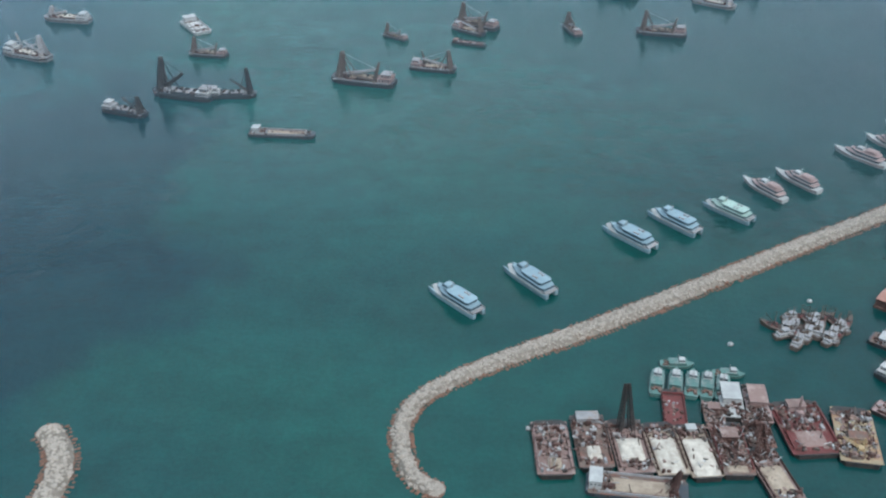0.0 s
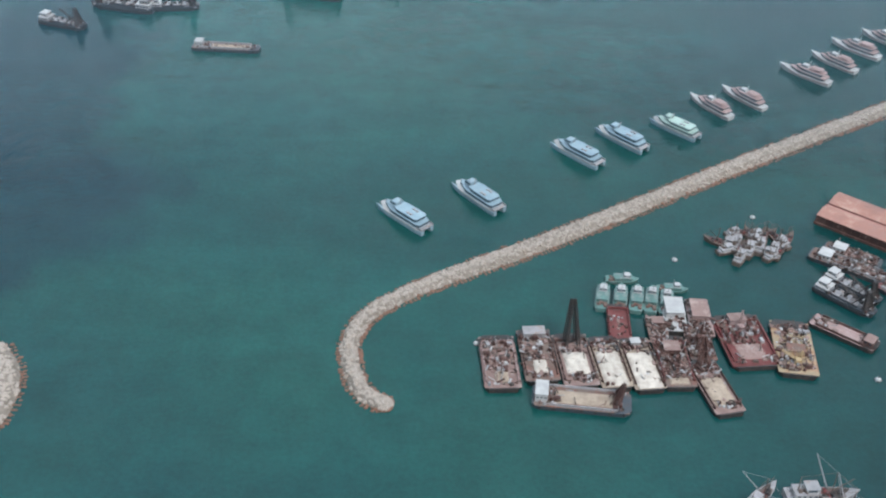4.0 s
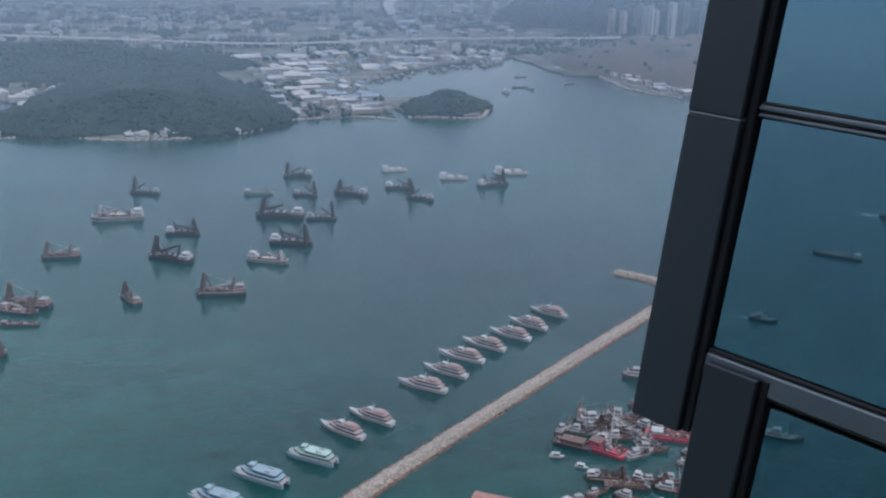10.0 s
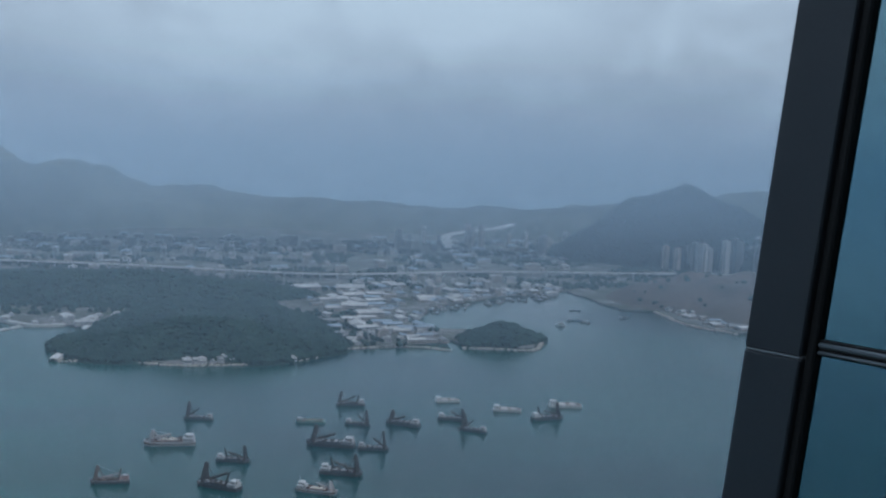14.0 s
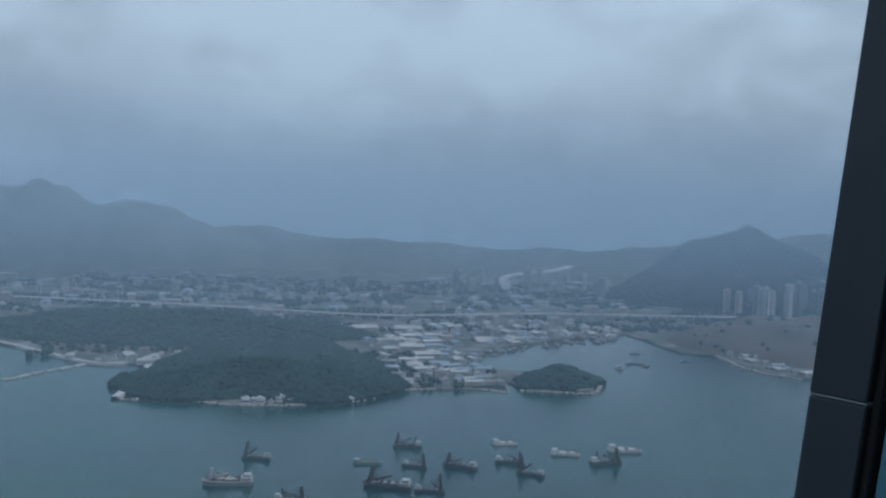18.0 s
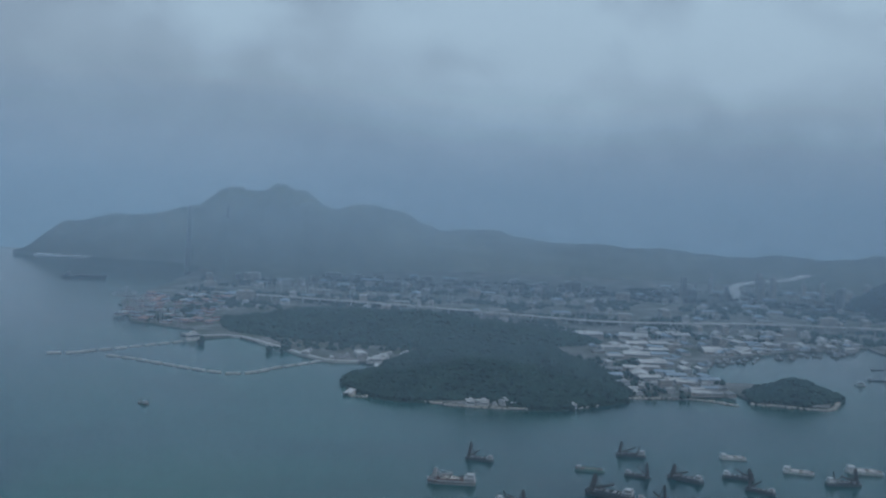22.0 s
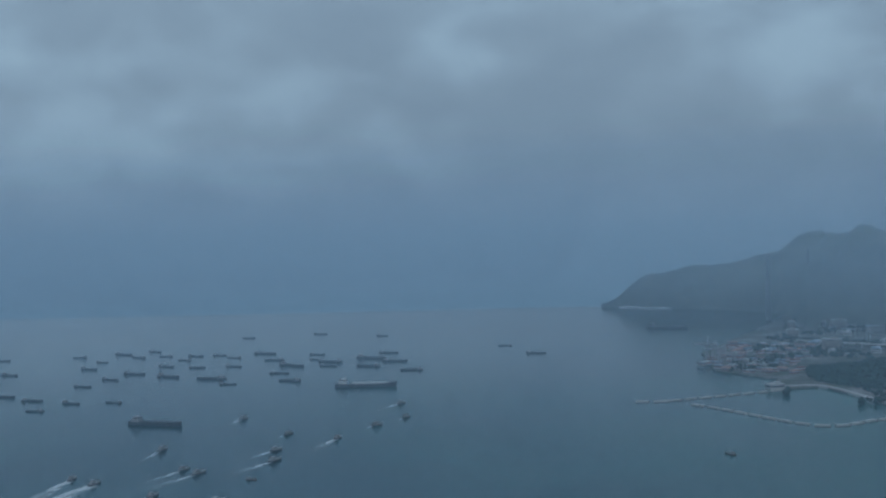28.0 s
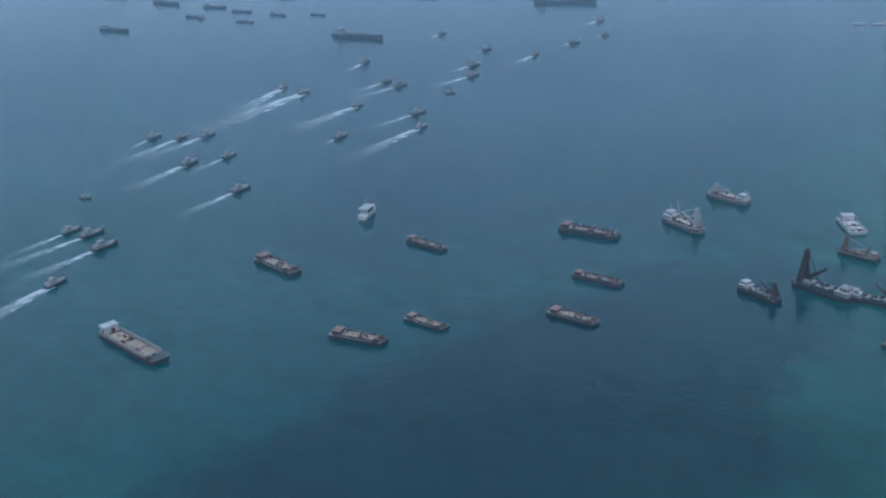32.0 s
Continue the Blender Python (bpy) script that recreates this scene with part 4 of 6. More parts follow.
    for k in range(7):
        for sy in (-1, 1):
            px = -L * 0.42 + k * L * 0.14
            box(b, px, sy * W * 0.49, D - 1.5, 0.9, 0.5, 1.3)
    tagged(part("fender", b, BLACK, r), kind="stuff")
    return r


def derrick_lighter(x, y, deg, L, hullmat, mastmat, label, mast_h=20, boom=22, lift=12, house=WHITE, seed=3, group="lighters at anchor", load=False, second=False):
    """A dumb lighter: hold amidships, stacked deckhouses aft, a heavy A-frame mast and its boom at the bow."""
    rng = random.Random(seed)
    dark = mastmat is BLACK
    r = thing("derrick_lighter", x, y, deg, label, "lighter", group, s=L / 46.0)
    part("hull", hull(46, 14, 3.2, 0.16, 0.1, 1.4, 1.2, 0.55, 0.9), hullmat, r)
    b = hull(46.4, 14.3, 0.5, 0.16, 0.1, 1.2, 0.0, 0.55, 1.0)
    bmesh.ops.translate(b, verts=b.verts, vec=(0, 0, 1.6))
    part("rubbing_strake", b, BLACK, r)
    for sy in (-1, 1):
        b = bmesh.new()
        box(b, -1.0, sy * 6.6, 3.1, 38, 0.3, 1.2)
        for k in range(10):
            box(b, -18 + k * 3.9, sy * 6.5, 3.1, 0.35, 0.5, 1.4, taper=0.8)
        part("bulwark", b, hullmat if dark else GREY, r)
    b = bmesh.new()
    box(b, 0, 0, 3.1, 42, 12.6, 0.12)
    part("deck", b, DECK if not dark else GREY, r)
    for sy in (-1, 1):
        b = bmesh.new()
        box(b, 0.5, sy * 4.5, 3.2, 21, 0.5, 1.9)
        part("hatch_coaming", b, NAVY if dark else RUST, r)
    for ex in (-10.2, 11.2):
        b = bmesh.new()
        box(b, ex, 0, 3.2, 0.5, 9.4, 1.9)
        part("hatch_coaming", b, NAVY if dark else RUST, r)
    if load:
        hb = heap(20.5, 8.6, 3.6, seed)
        bmesh.ops.translate(hb, verts=hb.verts, vec=(0.5, 0, 3.3))
        part("load", hb, SAND if mastmat is WOOD else GRAVEL, r)
    else:
        b = bmesh.new()
        for k in range(6):
            if k != 2:
                box(b, -8.4 + k * 3.5, 0, 4.9 if k % 2 else 3.3, 3.2, 8.7, 0.35)
        part("hatch_cover", b, GREY if dark else WOOD, r)
    b = bmesh.new()
    box(b, -16.6, 0, 3.2, 9.5, 11.0, 3.2, taper=0.97)
    lower = part("deckhouse", b, house, r)
    b = bmesh.new()
    box(b, -16.8, 0, 6.4, 10.4, 11.8, 0.25)
    part("deckhouse_roof", b, WHITE if house is not PINK else DECK_PINK, lower)
    b = bmesh.new()
    box(b, -17.6, 0.6, 6.6, 6.0, 7.4, 2.8, taper=0.95)
    upper = part("upper_cabin", b, house, r)
    b = bmesh.new()
    box(b, -17.8, 0.6, 9.4, 7.2, 8.4, 0.25)
    part("cabin_roof", b, WHITE if seed % 2 else GREY, upper)
    for blk, n, x0, hw, z, off in ((lower, 4, -20.2, 5.45, 4.6, 0.0), (upper, 3, -19.6, 3.62, 7.6, 0.6)):
        for sy in (-1, 1):
            for k in range(n):
                b = bmesh.new()
                box(b, x0 + k * 2.2, off + sy * hw, z, 1.1, 0.16, 1.0)
                part("cabin_window", b, GLASS_DARK, blk)
    b = bmesh.new()
    box(b, -13.6, -3.2, 6.6, 1.8, 1.8, 1.6)
    part("water_tank", b, GREY, r)
    b = bmesh.new()
    strut(b, (-20.6, 2.6, 6.5), (-20.8, 2.6, 15.0), 0.22, 0.1)
    strut(b, (-20.7, 1.2, 12.6), (-20.7, 4.0, 12.6), 0.1)
    part("stern_mast", b, mastmat, r)
    # the A-frame: two heavy lattice legs, plated foot, crosstrees, backstays
    b = bmesh.new()
    for sy in (-1, 1):
        lattice(b, (17.2, sy * 3.6, 3.2), (15.0, sy * 0.9, 3.2 + mast_h), 3.2, 1.3, 13, 0.42)
        box(b, 17.0, sy * 3.5, 3.2, 2.6, 2.4, mast_h * 0.16, taper=0.92)
        strut(b, (6.0, sy * 5.2, 3.4), (15.0, sy * 0.7, 3.0 + mast_h), 0.3)
    for k in (0.08, 0.2, 0.32, 0.44, 0.56, 0.68, 0.8, 0.9, 0.98):
        hw = 3.6 * (1 - k) + 0.9 * k
        strut(b, (17.2 - 2.2 * k, -hw, 3.2 + mast_h * k), (17.2 - 2.2 * k, hw, 3.2 + mast_h * k), 0.45)
    box(b, 15.0, 0, 3.0 + mast_h, 2.6, 3.6, 1.0, taper=0.8)
    part("derrick_mast", b, mastmat, r)
    b = bmesh.new()
    tip = (15 - boom, RNG.uniform(-5, 5), 4 + lift)
    lattice(b, (15.5, 0, 5.2), tip, 1.7, 0.8, 9, 0.34)
    strut(b, (14.8, 0, 3.0 + mast_h), tip, 0.14)
    part("derrick_boom", b, GREY if mastmat is WOOD else mastmat, r)
    if second:
        b = bmesh.new()
        lattice(b, (-9.5, 4.8, 4.0), (-13.0, 3.2, 18.0), 1.6, 0.7, 6, 0.3)
        lattice(b, (-9.5, 4.8, 4.6), (4.0, 9.5, 9.0), 1.2, 0.6, 6, 0.24)
        part("stern_derrick", b, mastmat, r)
    b = bmesh.new()
    box(b, tip[0] * 0.5 + 2, tip[1] * 0.4, 5.1, 2.2, 3.0, 2.2, taper=0.5)
    part("grab", b, BLACK, r)
    b = bmesh.new()
    box(b, 13.2, 0, 3.2, 3.6, 6.0, 2.9, taper=0.94)
    part("winch_house", b, RUST if not dark else GREY, r)
    b = bmesh.new()
    box(b, 20.3, 0, 3.2, 2.6, 4.6, 1.8, taper=0.8)
    part("winch", b, BLACK, r)
    for k, mat in enumerate((RUST, BLACK, WHITE)):
        b = bmesh.new()
        clutter(b, -11.5, 20, -6.0, 6.0, 3.2 if k != 1 else 4.4, (14, 12, 9)[k], (3.0, 2.6, 2.2)[k], rng, ((-8.5, 6.5),) if k != 1 else ())
        tagged(part("deck_gear", b, mat, r), kind="stuff")
    return r


def trawler(x, y, deg, L, hullmat, house, label, group="fishing boats", outriggers=False, seed=4, name="fishing_boat"):
    """A wooden fishing boat: flared bow, wheelhouse aft, masts and booms."""
    rng = random.Random(seed)
    r = thing(name, x, y, deg, label, "fishing boat", group, s=L / 28.0)
    part("hull", hull(28, 7.2, 2.2, 0.4, 0.12, 2.4, 1.0), hullmat, r)
    d = hull(26.5, 6.4, 0.1, 0.4, 0.12, 1.8, 0.0, 0.0, 1.0)
    bmesh.ops.translate(d, verts=d.verts, vec=(-0.3, 0, 2.15))
    part("deck", d, GREY if hullmat is NAVY else WOOD, r)
    b = bmesh.new()
    box(b, -6.5, 0, 2.2, 9.0, 5.2, 2.5, taper=0.96)
    box(b, -4.8, 0, 4.7, 4.6, 4.2, 2.3, taper=0.92)
    block = part("wheelhouse", b, house, r)
    b = bmesh.new()
    box(b, -6.5, 0, 4.7, 9.8, 5.8, 0.2)
    box(b, -4.8, 0, 7.0, 5.4, 4.8, 0.2)
    part("roof", b, GREY, block)
    b = bmesh.new()
    box(b, -2.5, 0, 5.6, 0.2, 3.6, 0.9)
    for sy in (-1, 1):
        box(b, -4.8, sy * 2.02, 5.6, 3.4, 0.15, 0.9)
        for k in range(4):
            box(b, -9.6 + k * 2.1, sy * 2.56, 3.2, 0.9, 0.14, 0.8)
    part("cabin_window", b, GLASS_DARK, block)
    b = bmesh.new()
    strut(b, (3.5, 0, 2.2), (3.3, 0, 14.0), 0.24, 0.12)
    strut(b, (-9.6, 0, 4.7), (-9.8, 0, 12.0), 0.2, 0.1)
    strut(b, (3.4, 0, 4.0), (10.5, 0, 10.5), 0.16, 0.1)
    strut(b, (3.3, 0, 13.8), (-9.8, 0, 11.8), 0.05)
    strut(b, (3.3, 0, 13.8), (13.2, 0, 4.6), 0.05)
    part("mast", b, WOOD if hullmat is not NAVY else BLACK, r)
    if outriggers:
        b = bmesh.new()
        for sy in (-1, 1):
            strut(b, (2.5, sy * 3.0, 3.0), (1.0, sy * 13.5, 9.5), 0.2, 0.12)
            strut(b, (3.3, 0, 13.8), (1.0, sy * 13.5, 9.5), 0.05)
        part("outrigger", b, GREY, r)
    b = bmesh.new()
    clutter(b, -1.5, 8.5, -2.2, 2.2, 2.25, 8, 1.3, rng)
    part("deck_load", b, RED if seed % 2 else GREEN, r)
    b = bmesh.new()
    clutter(b, -13, -11, -2.2, 2.2, 2.3, 4, 1.2, rng)
    part("stern_gear", b, GREY, r)
    b = bmesh.new()
    clutter(b, -10.5, -2.6, -2.3, 2.3, 4.9, 8, 1.2, rng)
    part("roof_gear", b, WOOD if seed % 2 else GREY, r)
    b = bmesh.new()
    clutter(b, -1.8, 9.5, -2.4, 2.4, 2.25, 9, 1.6, rng)
    for k in range(5):
        strut(b, (rng.uniform(-1, 9), rng.uniform(-2, 2), 2.6), (rng.uniform(-1, 9), rng.uniform(-2, 2), rng.uniform(3.2, 5.4)), 0.16)
    part("net_heap", b, BLACK if seed % 2 else WHITE, r)
    b = hull(22, 7.5, 0.35, 0.36, 0.1, 1.2, 0.0, 0.0, 1.0)
    bmesh.ops.translate(b, verts=b.verts, vec=(-1.5, 0, 1.3))
    part("rubbing_strake", b, BLACK, r)
    return r


def small_boat(x, y, deg, L, mat, label, group="small boats", roof=WHITE):
    r = thing("small_boat", x, y, deg, label, "boat", group, s=L / 9.0)
    part("hull", hull(9, 3.0, 1.0, 0.4, 0.08, 0.5, 0.4), mat, r)
    b = bmesh.new()
    box(b, -0.6, 0, 1.0, 4.2, 2.3, 1.7, taper=0.9)
    block = part("cabin", b, WHITE, r)
    b = bmesh.new()
    box(b, -0.6, 0, 1.6, 4.0, 2.36, 0.6, taper=0.96)
    part("window_band", b, GLASS_DARK, block)
    b = bmesh.new()
    box(b, -0.9, 0, 2.7, 5.2, 2.7, 0.14)
    part("roof", b, roof, r)
    b = bmesh.new()
    strut(b, (-1.2, 0, 2.8), (-1.3, 0, 5.2), 0.06)
    part("mast", b, GREY, r)
    return r


def workboat(x, y, deg, L, label):
    """A small green workboat with a pale cabin."""
    r = thing("workboat", x, y, deg, label, "workboat", "green workboats moored side by side", s=L / 24.0)
    part("hull", hull(24, 8.0, 2.2, 0.3, 0.1, 0.9, 0.9, 0.15), GREEN, r)
    b = bmesh.new()
    box(b, 0.5, 0, 2.2, 12.5, 6.2, 2.3, taper=0.95)
    block = part("cabin", b, GREEN, r)
    b = bmesh.new()
    box(b, 0.5, 0, 4.5, 13.4, 6.8, 0.2)
    part("cabin_roof", b, GREEN, r)
    b = bmesh.new()
    box(b, 3.2, 0, 4.7, 4.4, 4.4, 2.2, taper=0.88)
    block = part("wheelhouse", b, WHITE, r)
    b = bmesh.new()
    box(b, 3.2, 0, 5.5, 4.3, 4.3, 0.8, taper=0.97)
    part("wheelhouse_window", b, GLASS_DARK, block)
    b = bmesh.new()
    strut(b, (0.6, 0, 4.7), (0.4, 0, 11.0), 0.16, 0.08)
    strut(b, (0.5, -1.3, 8.6), (0.5, 1.3, 8.6), 0.07)
    part("mast", b, GREY, r)
    b = bmesh.new()
    clutter(b, -10, -6.5, -2.6, 2.6, 2.2, 6, 1.3, random.Random(5))
    part("deck_gear", b, DECK, r)
    return r


def coaster(x, y, deg, L, hullmat, label, white=False):
    """A low coaster or sand carrier at anchor, far off."""
    r = thing("coastal_ship", x, y, deg, label, "ship", "ships at anchor in the roads", s=L / 60.0)
    part("hull", hull(60, 11.5, 3.0, 0.16, 0.06, 1.8, 1.0, 0.1), hullmat, r)
    b = bmesh.new()
    box(b, 4, 0, 3.0, 36, 8.5, 1.2, taper=0.98)
    part("hatch", b, WHITE if white else NAVY, r)
    b = bmesh.new()
    box(b, -22.5, 0, 3.0, 9.0, 9.0, 2.6, taper=0.97)
    box(b, -21.8, 0, 5.6, 6.0, 7.5, 2.2, taper=0.94)
    block = part("deckhouse", b, GREY if not white else WHITE, r)
    b = bmesh.new()
    box(b, -21.6, 0, 6.3, 5.9, 7.4, 0.8)
    part("bridge_window", b, GLASS_DARK, block)
    b = bmesh.new()
    box(b, -25.4, 0, 4.6, 1.8, 2.2, 2.6, taper=0.85)
    part("funnel", b, BLACK, r)
    b = bmesh.new()
    strut(b, (24, 0, 2.5), (24, 0, 8), 0.25, 0.12)
    strut(b, (-20, 0, 6.5), (-20, 0, 10.5), 0.25, 0.12)
    part("mast", b, GREY, r)
    return r


def wake(x, y, deg, L, W):
    bm = bmesh.new()
    n = 16
    prev = None
    for i in range(n + 1):
        f = i / n
        w = 0.028 + 0.045 * f
        ring = [bm.verts.new((-f, k * w, 0)) for k in (-1, 0, 1)]
        if prev:
            for j in range(2):
                bm.faces.new((prev[j], ring[j], ring[j + 1], prev[j + 1]))
        prev = ring
    ob = part("wake", bm, FOAM)
    ob.matrix_basis = pose(x, y, 0.12, 0, 0, deg) @ Matrix.Diagonal((L, L * W, 1, 1))
    return tagged(ob, "white foaming wake trailing on the water", "wake", kind="stuff")


# moored ferries and cruisers beyond the breakwater
f0 = ferry(8, 540, 132, 43, PALE_BLUE, "white catamaran ferry with a pale blue roof, moored")
for x, y, deg, L in ((55, 562, 127, 43.5), (126, 615, 131, 43), (160, 635, 130, 43)):
    again(f0, at(x, y, deg, L / 43.0))
ferry(201, 650, 132, 40, MINT, "white catamaran ferry with a pale mint roof, moored")
c0 = cruiser(234.2, 682.4, 122, 42, PINK, "white harbour cruiser with faded red trim, moored")
for x, y, deg, L in ((262.3, 695.5, 124, 42), (443.2, 812.0, 125, 43)):
    again(c0, at(x, y, deg, L / 43.0))
c1 = cruiser(321.6, 734.7, 131, 45, PINK, "white harbour cruiser with reddish-brown decks, moored")
for x, y, deg, L in ((351.7, 755.8, 126, 43), (377.9, 779.9, 129, 45), (409.0, 798.0, 125, 44), (472.3, 831.1, 121, 42), (506.5, 852.2, 125, 40)):
    again(c1, at(x, y, deg, L / 43.0))

# the raft of barges inside the breakwater
barge(55.5, 406, 91, 41, 19.0, PINK, DECK_PINK, "faded red deck barge strewn with gear", load=[(-12, 9, 7, 1.0)], junk=34, seed=2, walls=True)
barge(76, 411, 92, 41, 18.0, RUST, DECK, "rust-brown barge with a grey shed roof at one end", house=(16, 6, 11, 3.0, GREY), load=[(-9, 10, 7, 1.6)], load_mat=GRAVEL, junk=26, seed=3)
barge(95, 407, 93, 41, 18.5, RUST, DECK_PINK, "barge with a pale load and a black A-frame", load=[(-3, 17, 12, 2.2)], load_mat=GRAVEL, frame=(12, 26, BLACK), junk=16, seed=4)
barge(112.5, 405, 94, 40, 16.5, RUST, SAND, "open barge heaped with pale gravel", load=[(-5, 26, 12, 1.2)], load_mat=GRAVEL, junk=12, seed=5)
barge(129, 403.5, 94, 40, 16.5, RUST, SAND, "open barge heaped with near-white gravel", load=[(-5, 27, 13, 1.2)], load_mat=GRAVEL, house=(15, 4, 5, 2.6, WHITE), junk=12, seed=6)
barge(123, 437, 84, 30, 12.5, RED, RED, "narrow barge with a red oxide deck", junk=3, seed=7, walls=True)
barge(146, 405, 89, 40, 17.5, RED, DECK, "dark red barge crowded with machinery", house=(8, 7, 8, 3.5, RUST), crane=(-4, 9, 14, 10, 60, RUST), load=[(-15, 5, 10, 1.0)], junk=46, seed=8)
barge(163, 420, 88, 30, 14.0, RUST, DECK, "rust-brown barge piled with winches and wreckage", crane=(2, 10, 12, 9, 130, RUST), frame=(-8, 9, RUST), junk=52, seed=15)
barge(94, 378, -9, 49, 16.0, GREY, DECK, "long grey hopper barge with a pale empty hold", load=[(2, 30, 9.0, 0.4)], house=(-20, 6, 10, 5.0, WHITE), frame=(17, 12, RUST), junk=8, seed=9)
barge(163, 386, 100, 40, 16.0, RUST, DECK_PINK, "rust-brown barge with a low gravel load", load=[(-4, 20, 11, 1.4)], junk=16, seed=10, frame=(15, 9, RUST))
barge(188, 421, 94, 42, 27.0, RED, RED, "broad dark red hopper barge with high inner walls", load=[(-9, 12, 14, 0.8)], junk=26, seed=11, load_mat=DECK_PINK, house=(15, 6, 9, 3.5, PINK), crane=(9, 12, 14, 9, 170, PINK))
barge(212.5, 415, 80, 44, 21.0, DECK, CREAM, "cream-decked floating crane barge crowded with gear", crane=(-12, 8, 10, 9, 100, YELLOW), house=(-4, 6, 9, 3.0, CREAM), junk=40, seed=12, name="crane_barge", walls=False)
barge(154.5, 443, 85, 30, 12.5, PINK, WHITE, "pale accommodation barge with a white deckhouse", house=(3, 13, 9.5, 4.0, WHITE), junk=14, seed=13, walls=False)
barge(168, 440, 84, 32, 13.0, RED, PINK, "pinkish accommodation barge beside it", house=(4, 14, 9, 3.6, PINK), junk=22, seed=14, walls=False)

barge(143, 431, 86, 20, 11.0, RUST, DECK, "short brown work barge with a winch house", house=(4, 5, 6, 2.8, RUST), junk=22, seed=16, walls=False)
w0 = workboat(118, 460, 77, 24, "small sea-green workboat with a pale roof")
for x, y, deg, L in ((128, 459, 77, 24), (137, 458, 76, 24), (145, 457, 75, 24), (153, 455, 75, 24), (132, 476, -3, 19), (159, 467, -6, 18)):
    again(w0, at(x, y, deg, L / 24.0))

# fishing boats and barges further along
t_pale = trawler(216, 508, 62, 27, WOOD, WHITE, "weathered fishing boat with a pale wheelhouse, rafted up", "fishing boats rafted together", False, 5)
for x, y, deg, L in ((199, 511, 150, 24), (207, 513, 70, 24), (209, 500, 55, 25), (223, 512, 66, 27), (231, 507, 58, 25), (226, 520, 20, 22), (238, 512, 50, 23), (213, 522, 10, 20), (219, 517, 100, 22), (204, 505, 20, 22), (234, 515, 112, 22), (221, 502, 140, 22), (212, 511, -30, 22), (229, 501, 40, 23)):
    again(t_pale, at(x, y, deg, L / 28.0))

# a floating shed with an orange roof in two slopes that fall to a gutter between them
sh = thing("floating_shed", 292, 531, -42, "floating shed with two faded orange sheet roofs", "shed")
b = bmesh.new()
box(b, 0, 0, -0.8, 47, 35, 2.4)
part("pontoon", b, RUST, sh)
for sy in (-1, 1):
    b = bmesh.new()
    lo, hi = [], []
    for k in range(24):
        px = -23 + k * 2.0
        for row, dz in ((lo, 0.0), (hi, 0.25)):
            row.append([b.verts.new((px, sy * q, z + dz + (0.12 if k % 2 else 0.0))) for q, z in ((1.0, 6.2), (9.0, 7.9), (17.4, 6.4))])
    for k in range(23):
        for row in (lo, hi):
            for q in range(2):
                b.faces.new((row[k][q], row[k + 1][q], row[k + 1][q + 1], row[k][q + 1]))
        b.faces.new((lo[k][2], lo[k + 1][2], hi[k + 1][2], hi[k][2]))
        b.faces.new((lo[k][0], lo[k + 1][0], hi[k + 1][0], hi[k][0]))
    bmesh.ops.recalc_face_normals(b, faces=b.faces)
    part("roof_sheet", b, ORANGE, sh)
    b = bmesh.new()
    box(b, 0, sy * 16.4, 1.6, 45, 0.3, 4.6)
    part("side_wall", b, RUST, sh)
b = bmesh.new()
box(b, 0, 0, 5.6, 46, 1.9, 0.35)
part("valley_gutter", b, RED, sh)
for k in range(9):
    for sy in (-1, 1):
        b = bmesh.new()
        strut(b, (-22.5 + k * 5.6, sy * 17, 1.6), (-22.5 + k * 5.6, sy * 17, 6.3), 0.25)
        part("post", b, RUST, sh)
# one plain black block fills the inside under both roofs
b = bmesh.new()
box(b, 0, 0, 1.6, 42, 31, 3.6)
part("stores", b, BLACK, sh)

barge(268, 487, -37, 46, 12.0, GREY, DECK, "grey barge laden with crates and red gear", junk=40, seed=21, house=(-14, 7, 8, 3.2, WHITE), group="working craft in the shelter")
barge(274, 497, -36, 34, 11.0, WOOD, DECK, "brown work barge crowded with stores", junk=36, seed=31, house=(-8, 7, 7, 3.2, WHITE), group="working craft in the shelter")
barge(294, 453, -54, 46, 12.5, GREY, RED, "long barge with red machinery and a grey hull", junk=46, seed=22, crane=(12, 13, 12, 16, 70, GREY), house=(17, 6, 8, 3.4, WHITE), group="working craft in the shelter")
barge(302, 466, -52, 38, 11.0, RED, RED, "red barge crowded with machinery", junk=40, seed=32, frame=(10, 9, RUST), group="working craft in the shelter")
d0 = derrick_lighter(255, 456, -48, 36, NAVY, BLACK, "dark derrick lighter with a black boom", 14, 20, 9, GREY, 23, "working craft in the shelter")
again(d0, at(263, 466, -50, 34 / 46.0))
barge(244, 427, -42, 37, 11.0, RUST, PINK, "rust-brown lighter with a faded pink hold", load=[(0, 20, 7, 0.6)], load_mat=PINK, junk=10, seed=24, house=(14, 5, 7, 3.0, RUST), group="working craft in the shelter")
d1 = derrick_lighter(343, 515, -70, 36, WOOD, RUST, "brown derrick lighter with a rusty mast", 14, 24, 7, RUST, 25, "working craft in the shelter")
again(d1, at(353, 503, -62, 36 / 46.0))
barge(342, 463, -32, 36, 9.5, GREY, WHITE, "narrow lighter with a pale grey awning", house=(0, 22, 6.5, 2.6, PALE_BLUE), junk=8, seed=26, walls=False, group="working craft in the shelter")
barge(368, 483, -33, 48, 12.0, WOOD, YELLOW, "broad barge with a sand-coloured deck", load=[(0, 26, 8, 0.9)], junk=26, seed=27, crane=(-12, 10, 14, 8, 40, GREY), group="working craft in the shelter")
barge(396, 498, -43, 44, 14.0, RED, ORANGE, "barge with an orange-tan deck and red sides", load=[(2, 24, 9, 0.8)], load_mat=ORANGE, junk=24, seed=28, house=(17, 6, 9, 3.2, YELLOW), group="working craft in the shelter")
